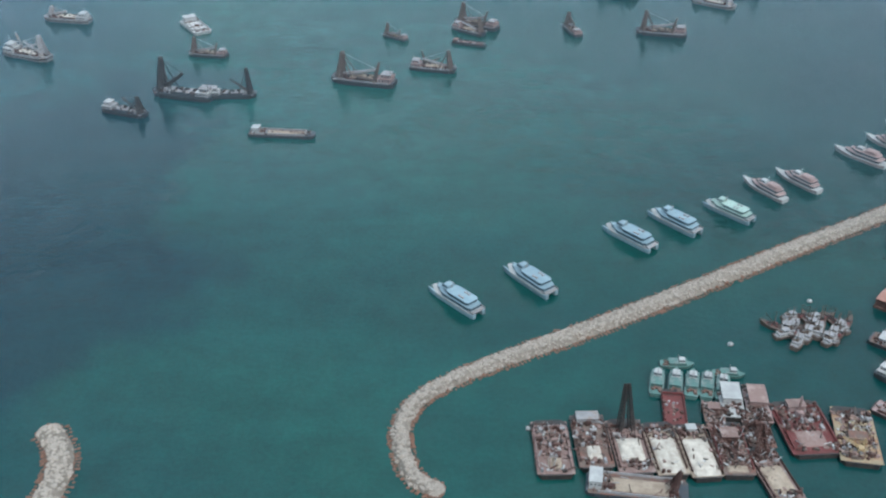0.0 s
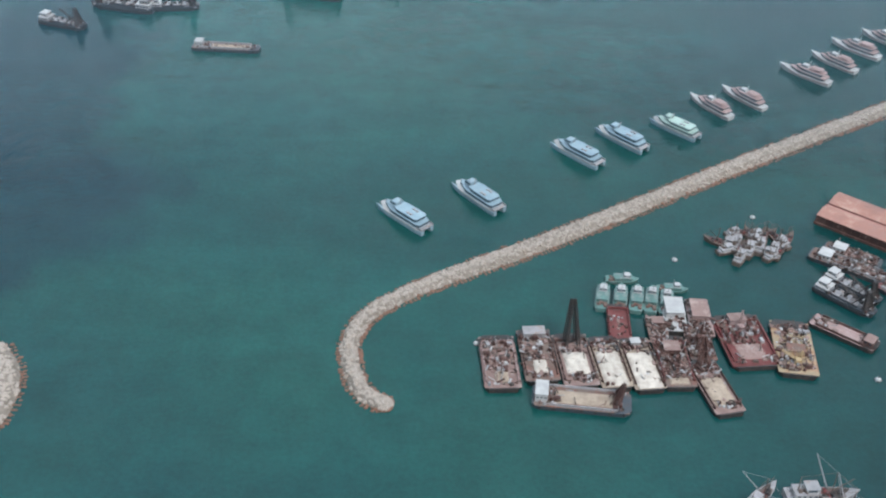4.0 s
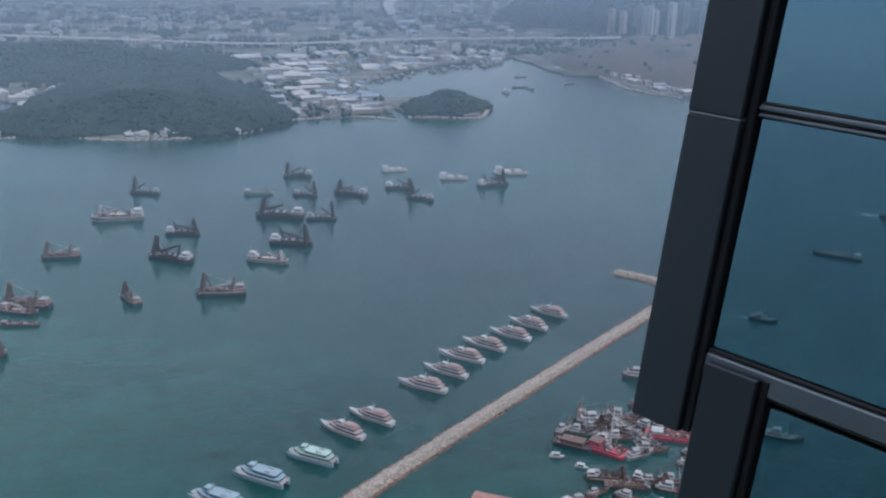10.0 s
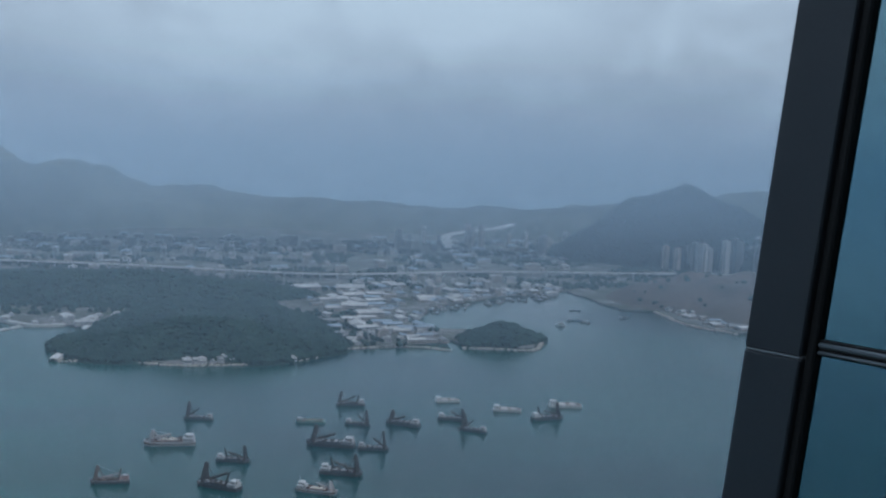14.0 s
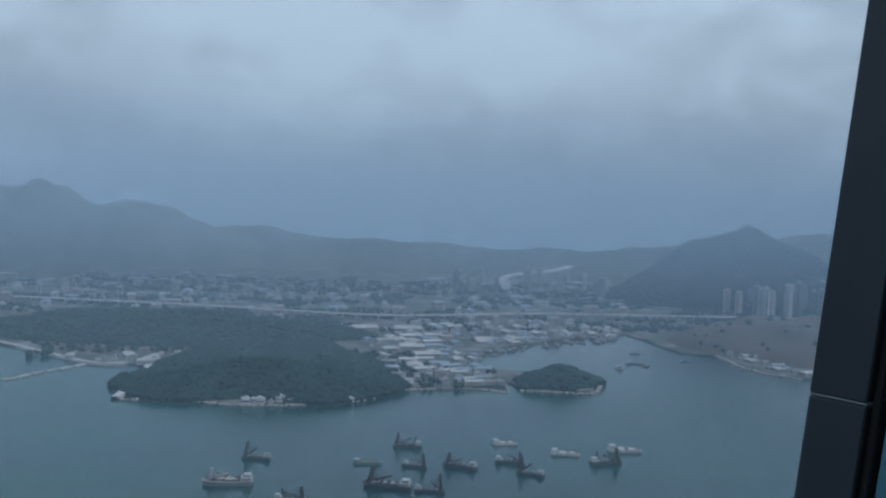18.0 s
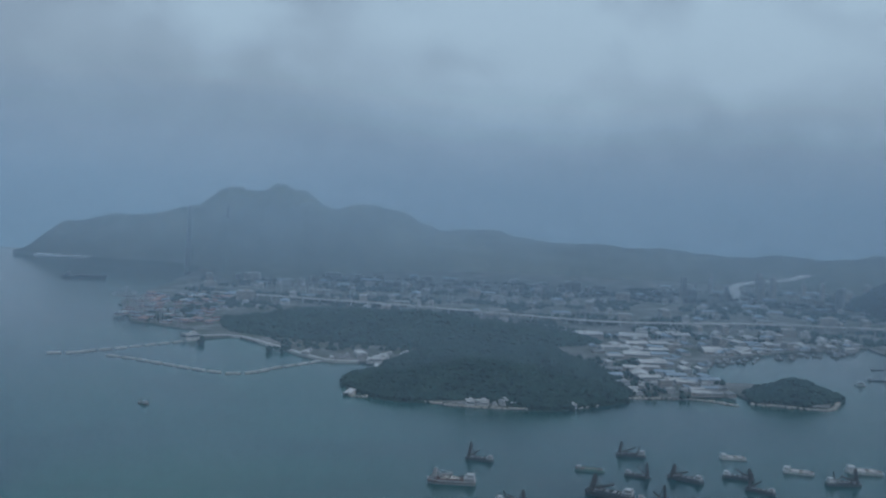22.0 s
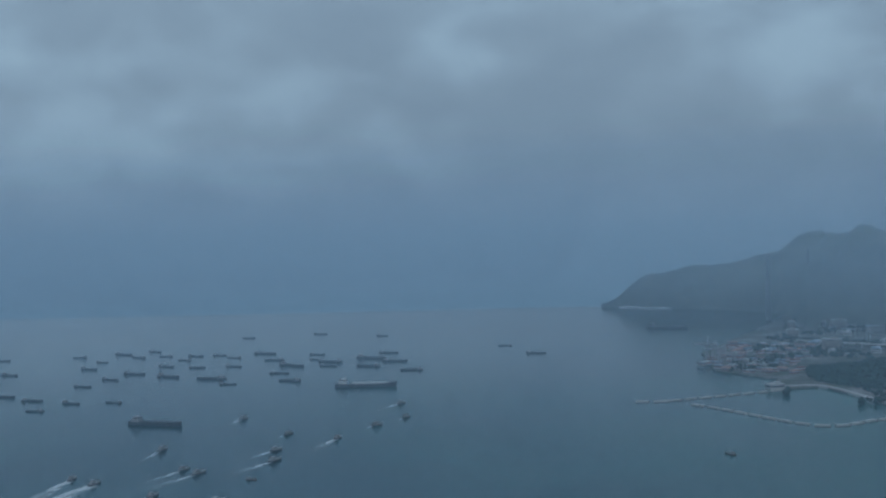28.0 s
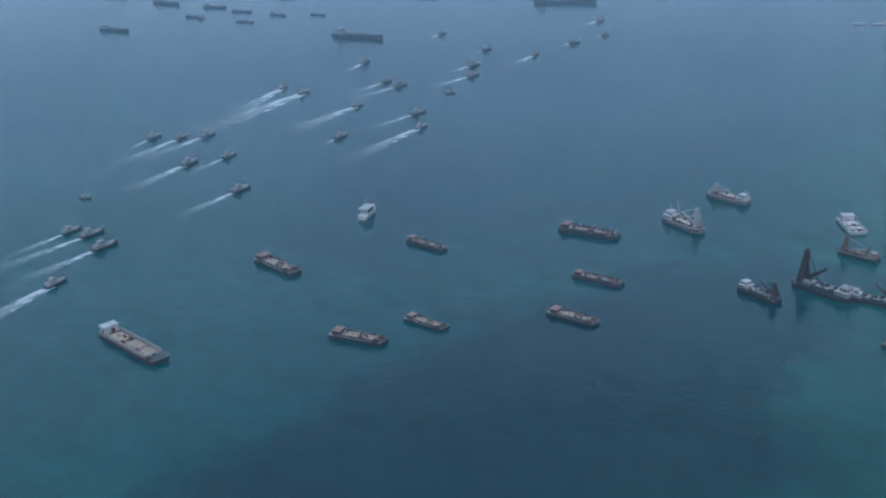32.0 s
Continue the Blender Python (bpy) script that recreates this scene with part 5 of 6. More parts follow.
barge(392, 537, -28, 32, 9.5, WOOD, DECK, "narrow brown lighter with an open hold", junk=10, seed=29, group="working craft in the shelter")
again(d1, at(385, 551, -26, 30 / 46.0))
barge(388, 603, -48, 30, 12.0, WOOD, RUST, "brown pontoon with a flat shed", house=(0, 16, 9, 3.0, WOOD), junk=8, seed=30, walls=False, group="working craft in the shelter")
barge(407, 587, -60, 32, 15.0, MAGENTA, MAGENTA, "crimson floating crane pontoon", crane=(2, 16, 15, 26, 110, WHITE), house=(-8, 9, 10, 4.5, MAGENTA), junk=16, seed=33, name="crane_barge", group="working craft in the shelter")
barge(439, 601, -76, 42, 12.0, GREY, DECK, "grey crane pontoon with a lattice jib", crane=(6, 12, 24, 12, 200, GREY), junk=34, seed=34, name="crane_barge", group="working craft in the shelter")
barge(466, 587, -36, 42, 13.0, MAGENTA, MAGENTA, "crimson-decked barge with pale cabins", house=(-12, 8, 9, 3.2, WHITE), junk=30, seed=35, group="working craft in the shelter")
barge(477, 634, -56, 34, 10.0, GREY, DECK, "grey lighter crowded with gear", junk=30, seed=36, crane=(8, 12, 10, 15, 60, GREY), group="working craft in the shelter")
for x, y, deg, L in ((426, 628, -20, 36), (420, 644, 60, 30), (448, 626, -40, 34), (508, 688, -38, 36), (456, 543, -36, 30), (438, 575, -20, 28), (494, 570, 70, 34), (503, 555, 60, 32), (466, 555, -50, 26)):
    again(t_pale, at(x, y, deg, L / 28.0))
s0 = small_boat(368, 592, -27, 11, WHITE, "small white covered boat")
for x, y, deg, L in ((377, 572, -46, 10), (280, 349, 30, 9), (286, 341, 20, 9)):
    again(s0, at(x, y, deg, L / 9.0))
# boats close under the tower
t_white = trawler(194, 315, 0, 34, GREY, WHITE, "grey fishing boat with a white wheelhouse and outriggers", "fishing boats rafted together", True, 7)
for x, y, deg, L in ((199, 305, -6, 32), (203, 296, 2, 30), (166, 315, 40, 24), (238, 303, -14, 30), (243, 294, -8, 28), (256, 315, 10, 26), (234, 287, 0, 28)):
    again(t_white, at(x, y, deg, L / 28.0))

for i, (x, y, deg, L) in enumerate(((395, 628, 30, 24), (405, 618, -40, 26), (418, 612, 60, 26), (428, 600, -20, 28), (436, 622, 80, 30), (448, 616, 10, 26), (458, 604, -60, 28), (463, 620, -30, 30), (474, 612, 40, 26), (488, 604, -36, 30), (492, 618, 20, 28), (497, 630, -50, 28), (385, 520, -60, 26), (372, 512, -30, 28), (362, 496, -72, 26), (420, 520, -40, 28), (428, 530, -36, 26), (412, 536, -50, 24))):
    again((t_pale, t_white, d1)[i % 3], at(x, y, deg, L / (28.0 if i % 3 < 2 else 40.0)))

gap_rng = random.Random(63)
filled = []
while len(filled) < 16:
    x, y = (gap_rng.uniform(408, 500), gap_rng.uniform(552, 642)) if len(filled) % 2 else (gap_rng.uniform(330, 415), gap_rng.uniform(470, 560))
    if all((x - a) ** 2 + (y - c) ** 2 > 196 for a, c in filled):
        filled.append((x, y))
        again((t_white, t_pale)[len(filled) % 2], at(x, y, gap_rng.uniform(-80, 10), gap_rng.uniform(0.7, 1.0)))

# mooring buoys
bb = thing("mooring_buoy", 45, 423, 0, "round pale mooring buoy on the water", "buoy", "mooring buoys")
b = bmesh.new()
bmesh.ops.create_uvsphere(b, u_segments=14, v_segments=8, radius=1.7)
part("float", b, WHITE, bb)
b = bmesh.new()
strut(b, (0, 0, 1.5), (0, 0, 2.6), 0.2)
box(b, 0, 0, -0.5, 3.5, 3.5, 0.9, taper=0.9)
part("collar", b, BLACK, bb)
for x, y in ((167, 496), (291, 415), (250, 392), (280, 358), (289, 350), (226, 540)):
    again(bb, at(x, y, 30))

# lighters and working craft at anchor in the roads: place, heading, length, kind
FLOCK = [derrick_lighter(-266, 821, -22, 42, NAVY, BLACK, "dark-hulled derrick lighter with a squat black A-frame mast", 15, 20, 9, GREY, 41),
         derrick_lighter(-224, 856, 165, 55, NAVY, BLACK, "dark-hulled derrick lighter with a tall black A-frame mast", 25, 16, 14, GREY, 44),
         derrick_lighter(-70, 886, 165, 58, NAVY, WOOD, "brown derrick lighter with a short boom and a sandy load", 18, 26, 7, PINK, 42, load=True, second=True),
         derrick_lighter(158, 1315, 172, 62, GREY, GREY, "grey derrick lighter with white deckhouses and a pale load", 10, 16, 6, WHITE, 43, load=True),
         derrick_lighter(190, 1135, 138, 52, NAVY, BLACK, "dark derrick lighter with a white deckhouse and two derricks", 19, 22, 10, WHITE, 45, second=True)]
FLOCK.append(derrick_lighter(-390, 950, -24, 52, GREY, GREY, "pale grey derrick lighter with white deckhouses and two derricks", 17, 18, 9, WHITE, 47, load=True, second=True))
FLOCK_LENGTH = (42, 55, 58, 62, 52)
for x, y, deg, L, k in ((-182, 856, 2, 50, 1), (-221, 952, 170, 48, 2), (-8, 916, -15, 54, 2), (-46, 999, 144, 36, 2), (27, 1015, -38, 48, 2),
                        (-383, 1050, 168, 66, 3), (209, 1431, 159, 47, 1), (79, 1177, 171, 52, 2), (221, 1228, -22, 45, 4), (130, 1017, 105, 44, 2),
                        (217, 1008, 167, 62, 2), (35, 1032, 150, 60, 2), (289, 1096, -35, 62, 3), (332, 1153, -27, 56, 4), (351, 1270, 152, 56, 0), (398, 1243, -18, 46, 1),
                        (434, 1472, 167, 48, 4), (413, 1362, -34, 42, 1), (474, 1350, 140, 44, 0), (552, 1363, -29, 38, 0), (557, 1300, 142, 46, 1), (690, 1342, 0, 54, 4)):
    again(FLOCK[k], at(x, y, deg, L / FLOCK_LENGTH[k]))
SAND_BARGES = ((-129, 777, -6, 54), (-650, 472, -9, 84), (-670, 658, -10, 60), (-581, 774, -7, 48), (-506, 578, 11, 50), (-476, 629, -3, 42), (-379, 700, -2, 46), (-398, 781, 0, 47), (-461, 883, 4, 62),
               (586, 1472, -8, 38), (653, 1400, -25, 42), (753, 1408, -16, 50), (26, 981, -20, 34))
kinds = [barge(-129, 777, -6, 54, 11, GREY, DECK, "long pale grey sand barge with a wheelhouse aft", load=[(4, 34, 6.5, 0.5)], house=(-21, 6, 7, 4.5, WHITE), junk=10, seed=51, group="barges at anchor"),
         barge(-650, 472, -9, 60, 13, GREY, DECK, "grey-sided barge with a tan deck and three low loads", load=[(-14, 12, 8, 1.6), (2, 12, 8, 1.6), (16, 10, 8, 1.4)], house=(-26, 6, 9, 4.0, WHITE), junk=8, seed=52, group="barges at anchor"),
         barge(-670, 658, -10, 48, 12, NAVY, GREY, "dark-hulled barge with a low deckhouse and strewn gear", load=[(-4, 14, 9, 2.6), (11, 10, 8, 2.0)], house=(-17, 7, 9, 3.2, RUST), junk=44, seed=53, group="barges at anchor"),
         barge(-581, 774, -7, 48, 12, NAVY, RUST, "dark barge with rust-red holds", load=[(-6, 14, 8, 0.8), (11, 12, 8, 0.8)], load_mat=DECK_PINK, house=(-19, 6, 8, 3.2, RUST), junk=40, seed=54, group="barges at anchor")]
kinds.append(barge(-248, 1028, -58, 44, 19, WHITE, WHITE, "broad white lighter with pale holds", load=[(-4, 12, 9, 2.0), (10, 10, 9, 1.8)], load_mat=WALL_PALE, house=(-16, 8, 12, 5.0, WHITE), junk=14, seed=55, group="barges at anchor"))
kinds.append(barge(354, 1388, -18, 40, 12, GREEN, DECK, "low sea-green lighter with an open hold", load=[(2, 22, 8, 0.8)], house=(-15, 6, 8, 3.0, GREY), junk=10, seed=56, group="barges at anchor"))
sizes = (54, 60, 48, 48, 44, 40)
kinds[1].matrix_basis = at(-650, 472, -9, 84 / 60)
kinds[2].matrix_basis = at(-670, 658, -10, 60 / 48)
for i, (x, y, deg, L) in enumerate(SAND_BARGES[4:]):
    k = (2, 2, 2, 3, 3, 4, 4, 4, 3)[i]
    again(kinds[k], at(x, y, deg, L / sizes[k]))
sb = small_boat(-689, 817, 105, 34, WHITE, "white motor cruiser under way")

# ships at anchor far out, in rows
SHIPS_A = ((-2429, 1872, 6, 80), (-1954, 1496, 4, 86), (-2535, 2082, 14, 56), (-2430, 1995, 9, 62), (-2174, 1836, -5, 104), (-2663, 2287, -5, 72), (-2527, 2242, -8, 61), (-2603, 2395, 4, 61), (-2301, 2140, -3, 62), (-1931, 1706, -1, 63),
           (-1999, 1837, 6, 71), (-1884, 1815, 12, 56), (-1765, 1705, 11, 46), (-1763, 1812, -6, 55), (-1934, 2028, 8, 50), (-2416, 2524, 1, 54), (-2175, 2308, -5, 64), (-2256, 2449, -1, 45), (-1678, 1852, -1, 46))
SHIPS_B = ((-1957, 2153, -3, 56), (-2330, 2628, -7, 74), (-2230, 2577, -10, 60), (-1970, 2261, 0, 71), (-2284, 2721, -2, 52), (-2163, 2623, -1, 50), (-1989, 2417, -7, 60), (-1839, 2240, -6, 77), (-2036, 2555, 0, 48), (-2070, 2654, 2, 57),
           (-1883, 2419, 5, 54), (-1700, 2238, 10, 84), (-1597, 2170, 7, 48), (-2008, 2691, 0, 50), (-1923, 2647, 8, 50), (-1796, 2471, -4, 58), (-1888, 2763, 6, 77), (-1768, 2631, 14, 62), (-1640, 2530, -10, 90))
SHIPS_C = ((-1585, 2383, 10, 56), (-1478, 2265, 1, 64), (-1714, 2787, 1, 54), (-1649, 2671, -5, 44), (-1580, 2637, 9, 74), (-1538, 2555, 3, 52), (-1503, 2743, 2, 94), (-1423, 2576, 8, 72), (-1518, 2883, 12, 62), (-1401, 2699, 9, 76),
           (-1269, 2536, 18, 62), (-1075, 2982, 12, 62), (-1788, 3350, -8, 50), (-2238, 3172, 10, 50), (-2047, 3355, 10, 50), (-870, 3808, 6, 150), (-1240, 3150, 4, 46))
sd = coaster(-1396, 1659, 6, 120, NAVY, "long dark cargo ship at anchor in the haze")
coaster(-1242, 2239, 22, 150, NAVY, "long ship with a white deckhouse and pale hatches", True)
for i, (x, y, deg, L) in enumerate(SHIPS_A + SHIPS_B + SHIPS_C):
    again(sd, at(x, y, deg + (180 if i % 3 == 0 else 0), L / 60.0))

# fishing boats steaming out, each with its wake: bow place, course, length of the wake
FLEET_A = ((-926, 591, 94, 86), (-901, 590, 89, 101), (-858, 589, 92, 73), (-814, 497, 102, 81), (-1144, 893, 105, 93), (-1107, 888, 100, 131), (-1088, 931, 96, 99), (-1007, 839, 100, 74), (-984, 868, 98, 105), (-871, 781, 94, 94),
           (-1188, 1180, 108, 150), (-1141, 1157, 98, 170), (-1207, 1417, 104, 134), (-1083, 1315, 90, 103))
FLEET_B = ((-1046, 1310, 84, 88), (-1014, 1156, 94, 112), (-922, 1031, 96, 68), (-911, 1167, 85, 107), (-853, 1093, 94, 125), (-1264, 1757, 95, 57), (-1088, 1641, 85, 65), (-1030, 1500, 83, 87), (-984, 1427, 84, 92), (-977, 1632, 96, 78),
           (-976, 1773, 80, 74), (-960, 1875, 85, 59), (-1048, 2011, 83, 86))
FLEET_C = ((-1515, 176, 262, 60), (-1005, 222, 264, 52), (-757, 131, 260, 26))
tf = trawler(-300, 1740, 150, 22, WOOD, WHITE, "small fishing boat off the headland", "fishing boats under way", False, 8)
td = trawler(-926, 620, 94, 26, NAVY, GREY, "dark fishing boat steaming out to sea", "fishing boats under way", False, 10)
first = True
wk = None
for i, (x, y, deg, L) in enumerate(FLEET_A + FLEET_B + FLEET_C):
    a = radians(deg)
    bx, by = x + math.cos(a) * L * 0.5, y + math.sin(a) * L * 0.5
    size = 27 + 6 * ((i * 7) % 5) / 4
    m = at(bx - math.cos(a) * size / 2, by - math.sin(a) * size / 2, deg, size / 28.0)
    if first:
        td.matrix_basis = m
        first = False
    else:
        again(td, m)
    sx, sy = bx - math.cos(a) * size * 0.75, by - math.sin(a) * size * 0.75
    wl = L * (0.9 + 0.25 * ((i * 5) % 4))
    if wk is None:
        wk = wake(sx, sy, deg, wl, 1.0)
    else:
        k = wk.copy()
        scene.collection.objects.link(k)
        k.matrix_basis = pose(sx, sy, 0.12, 0, 0, deg) @ Matrix.Diagonal((wl, wl * (0.8 + 0.15 * (i % 4)), 1, 1))
# lone boats
again(kinds[0], at(-1279, 190, 90, 1.05, 0.0))
for x, y, deg, L in ((401, 1806, 10, 20), (-940, 1330, 10, 18), (-1010, 700, 20, 16), (1190, 2150, 150, 22)):
    again(tf, at(x, y, deg, L / 28.0))

# ---- the far shore ----
def building(x, y, deg, w, d, h, wall, roof, label, kind="house", gable=False, z=3.5):
    """A building: walls with window bands, a roof with its upstand or ridge, and a plant room."""
    r = thing(kind, x, y, deg, label, "building", "buildings on the far shore", z=z)
    b = bmesh.new()
    box(b, 0, 0, -1, w, d, h + 1)
    walls = part("wall", b, wall, r)
    b = bmesh.new()
    if gable:
        vs = [b.verts.new(c) for c in ((-w * .52, -d * .53, h), (w * .52, -d * .53, h), (w * .52, d * .53, h), (-w * .52, d * .53, h), (-w * .52, 0, h + d * .14), (w * .52, 0, h + d * .14))]
        for f in ((0, 1, 5, 4), (2, 3, 4, 5), (1, 2, 5), (3, 0, 4), (3, 2, 1, 0)):
            b.faces.new([vs[i] for i in f])
    else:
        box(b, 0, 0, h, w * 1.03, d * 1.03, 0.8)
    top = part("roof", b, roof, r)
    if not gable:
        b = bmesh.new()
        box(b, w * 0.12, -d * 0.1, h + 0.8, w * 0.3, d * 0.34, 3.0)
        part("plant_room", b, wall, top)
    n = max(1, int(h / 4.0))
    for i in range(min(n, 8)):
        b = bmesh.new()
        box(b, 0, 0, (i + 0.42) * h / n, w * 0.94, d * 1.006, h / n * 0.34)
        box(b, 0, 0, (i + 0.42) * h / n, w * 1.006, d * 0.90, h / n * 0.34)
        part("window_band", b, GLASS_DARK, walls)
    return r


def tower_block(x, y, deg, w, d, h, wall, label):
    """A slim residential tower: cross-shaped plan with rows of windows and a crown."""
    r = thing("tower_block", x, y, deg, label, "tower block", "tower blocks on the far shore", z=3.5)
    b = bmesh.new()
    box(b, 0, 0, -1, w, d * 0.55, h + 1)
    part("wing", b, wall, r)
    b = bmesh.new()
    box(b, 0, 0, -1, w * 0.55, d, h + 0.6)
    part("wing", b, wall, r)
    b = bmesh.new()
    box(b, 0, 0, h, w * 0.4, d * 0.4, 5)
    part("crown", b, wall, r)
    for i in range(int(h / 9)):
        b = bmesh.new()
        box(b, 0, 0, 4 + i * 9, w * 0.8, d * 0.557, 3.0)
        box(b, 0, 0, 4 + i * 9, w * 0.557, d * 0.8, 3.0)
        part("window_band", b, GLASS_DARK, r)
    return r


LR = random.Random(77)
SHEDS = [building(640, 2080, 10, 46, 26, 9, WALL_PALE, ROOF_PALE, "long warehouse with a pale sheet roof", "warehouse", True),
         building(700, 2260, 4, 60, 40, 11, WALL_TAN, ROOF_PALE, "large warehouse with a near-white roof", "warehouse", True),
         building(590, 2180, 0, 40, 22, 8, WALL_TAN, ROOF_GREY, "warehouse with a grey sheet roof", "warehouse", True),
         building(760, 2400, 8, 44, 24, 9, WALL_PALE, ROOF_BLUE, "warehouse with a blue sheet roof", "warehouse", True)]
OFFICES = [building(560, 1985, 12, 26, 16, 15, WALL_PALE, ROOF_GREY, "pale block of offices with a flat roof", "office_block"),
           building(820, 2480, 5, 34, 18, 20, WALL_TAN, ROOF_PALE, "tan block of offices with a flat roof", "office_block"),
           building(480, 2950, 3, 24, 14, 12, WALL_PALE, ROOF_PALE, "small white building with a flat roof", "office_block")]
HOUSES = [building(262, 1797, 5, 22, 14, 7, WALL_PALE, ROOF_PALE, "white house by the shore under the wooded hill"),
          building(300, 1806, -4, 18, 12, 8, WALL_PALE, ROOF_GREY, "low white house by the shore")]
TOWERS = [tower_block(2150, 3080, 20, 26, 26, 105, WALL_PALE, "slim pale residential tower in the haze"),
          tower_block(2200, 3140, 50, 28, 24, 92, WALL_TAN, "slim tan residential tower in the haze")]


def spread(protos, n, region, clear, rng, smin=0.7, smax=1.4, step=None):
    """Copies strewn over a stretch of land, clear of one another."""
    done = []
    tries = 0
    while len(done) < n and tries < n * 40:
        tries += 1
        x, y = region(rng)
        if any((x - a) ** 2 + (y - b) ** 2 < clear ** 2 for a, b in done):
            continue
        done.append((x, y))
        p = rng.choice(protos)
        again(p, at(x, y, rng.choice((0, 90)) + rng.uniform(-14, 14), rng.uniform(smin, smax), 3.5))


spread(SHEDS, 44, lambda r: (r.uniform(560, 780) + (lambda q: q * 0.10)(r.uniform(0, 700)), r.uniform(2030, 2760)), 34, LR, 0.6, 1.05)
spread(OFFICES + SHEDS, 22, lambda r: (r.uniform(560, 770), r.uniform(1935, 2060)), 22, LR, 0.45, 0.8)
spread(SHEDS + OFFICES, 46, lambda r: (r.uniform(800, 1400), 2560 + r.uniform(20, 330)), 36, LR, 0.6, 1.1)
spread(HOUSES, 16, lambda r: (r.uniform(235, 425), r.uniform(1790, 1796)), 13, LR, 0.55, 1.05)
spread(HOUSES + OFFICES[2:], 9, lambda r: (r.uniform(880, 960), r.uniform(2000, 2060)), 14, LR, 0.5, 0.9)
spread(OFFICES + SHEDS[2:], 120, lambda r: (r.uniform(-420, 1900), r.uniform(3080, 3900)), 40, LR, 0.7, 1.5)
spread(OFFICES + SHEDS[2:], 70, lambda r: (r.uniform(-450, 2300), r.uniform(3850, 4300)), 50, LR, 0.8, 1.8)
spread(HOUSES + SHEDS[:1], 16, lambda r: (r.uniform(-60, 240), r.uniform(2190, 2330)), 20, LR, 0.5, 0.9)
spread(TOWERS, 20, lambda r: (r.uniform(2080, 2500), r.uniform(3050, 3350)), 34, LR, 0.8, 1.15)
spread(TOWERS, 12, lambda r: (r.uniform(1300, 2000), r.uniform(3600, 4100)), 60, LR, 0.6, 1.0)
spread(SHEDS + OFFICES, 14, lambda r: (1470 + r.uniform(10, 60), r.uniform(1990, 2300)), 26, LR, 0.5, 0.8)

# sheds and houses crowding the shore of the inner harbour
def inner_shore(r):
    a = r.uniform(0, 1)
    return 905 + a * 515, 2405 + a * 285 + r.uniform(14, 120)


spread(HOUSES + SHEDS, 60, inner_shore, 17, LR, 0.5, 0.85)

# pale rocks along the headland's waterline
sr = np.random.default_rng(12)
spots = []
for pts in ([(122, 2150), (52, 1915), (40, 1850), (110, 1850), (200, 1800), (262, 1781), (400, 1784), (478, 1834), (548, 1903)], [(548, 1903), (680, 1906), (745, 1862)], [(780, 1880), (850, 1858), (917, 1848), (998, 1985)], [(1470, 2290), (1434, 2097), (1475, 1970)]):
    for p, d in smooth_path(pts, 2.2):
        for _ in range(2):
            spots.append((p.x + sr.uniform(-4, 4), p.y + sr.uniform(-4, 4), sr.uniform(0.2, 2.2), sr.uniform(1.2, 3.0)))
tagged(lumps("shore_rocks", spots, ROCK, None, 0.7, 0.35, 1, sr), "pale boulders along the wooded shore", "rocks", kind="stuff")

# a pale seawall curving along the headland's west side
b = bmesh.new()
prev = None
for p, d in smooth_path([(30, 1852), (56, 1955), (86, 2110), (104, 2210), (121, 2320)], 10.0):
    nrm = Vector((-d.y, d.x))
    ring = [b.verts.new((p.x + nrm.x * k, p.y + nrm.y * k, zz)) for k, zz in ((-8, -2), (-7, 5.2), (7, 5.2), (8, -2))]
    if prev:
        for j in range(3):
            b.faces.new((prev[j], prev[j + 1], ring[j + 1], ring[j]))
    prev = ring
tagged(part("seawall", b, WALL_PALE), "white seawall curving round the headland", "seawall", kind="structure")
for k, x, y, deg, big in ((1, 660, 2690, 8, 1.15), (1, 775, 2672, -12, 1.2), (0, 615, 2600, 30, 1.0)):
    again(SHEDS[k], at(x, y, deg, big, 3.5))

# trees between the buildings
tr = np.random.default_rng(31)
spots = []
while len(spots) < 5200:
    x, y = tr.uniform(-480, 2300), tr.uniform(1900, 4200)
    if x < 520 and y < 2300:
        continue
    if y < 2700 and (x > 800 or x < -300):
        continue
    if noise.noise(Vector((x * 0.006, y * 0.006, 2.0))) > 0.02:
        spots.append((x, y, 7.0, tr.uniform(3.5, 8.0)))
tagged(lumps("trees", spots, LEAF, None, 0.9, 0.32, 1, tr), "dark green trees between the buildings", "trees", kind="stuff")

# the raised expressway along the shore
way = [(-380, 3364), (-60, 3262), (257, 3162), (725, 2966), (1000, 2975), (1281, 3030), (1739, 3005), (2300, 2960)]
path = smooth_path(way, 25.0)
vd = tagged(new("expressway"), "long pale concrete expressway on piers", "viaduct", kind="structure")
b = bmesh.new()
prev = None
for p, d in path:
    nrm = Vector((-d.y, d.x))
    ring = [b.verts.new((p.x + nrm.x * k, p.y + nrm.y * k, z)) for k, z in ((-15, 15), (-15, 17.5), (-14.5, 17.5), (-14.5, 16.4), (14.5, 16.4), (14.5, 17.5), (15, 17.5), (15, 15))]
    if prev:
        for j in range(8):
            b.faces.new((prev[j], prev[(j + 1) % 8], ring[(j + 1) % 8], ring[j]))
    prev = ring
bmesh.ops.recalc_face_normals(b, faces=b.faces)
part("road_deck", b, CONCRETE, vd)
for i, (p, d) in enumerate(path):
    if i % 2 == 0:
        b = bmesh.new()
        box(b, p.x, p.y, 3.0, 3.2, 9.0, 12.2, math.degrees(math.atan2(d.y, d.x)))
        part("pier", b, CONCRETE, vd)

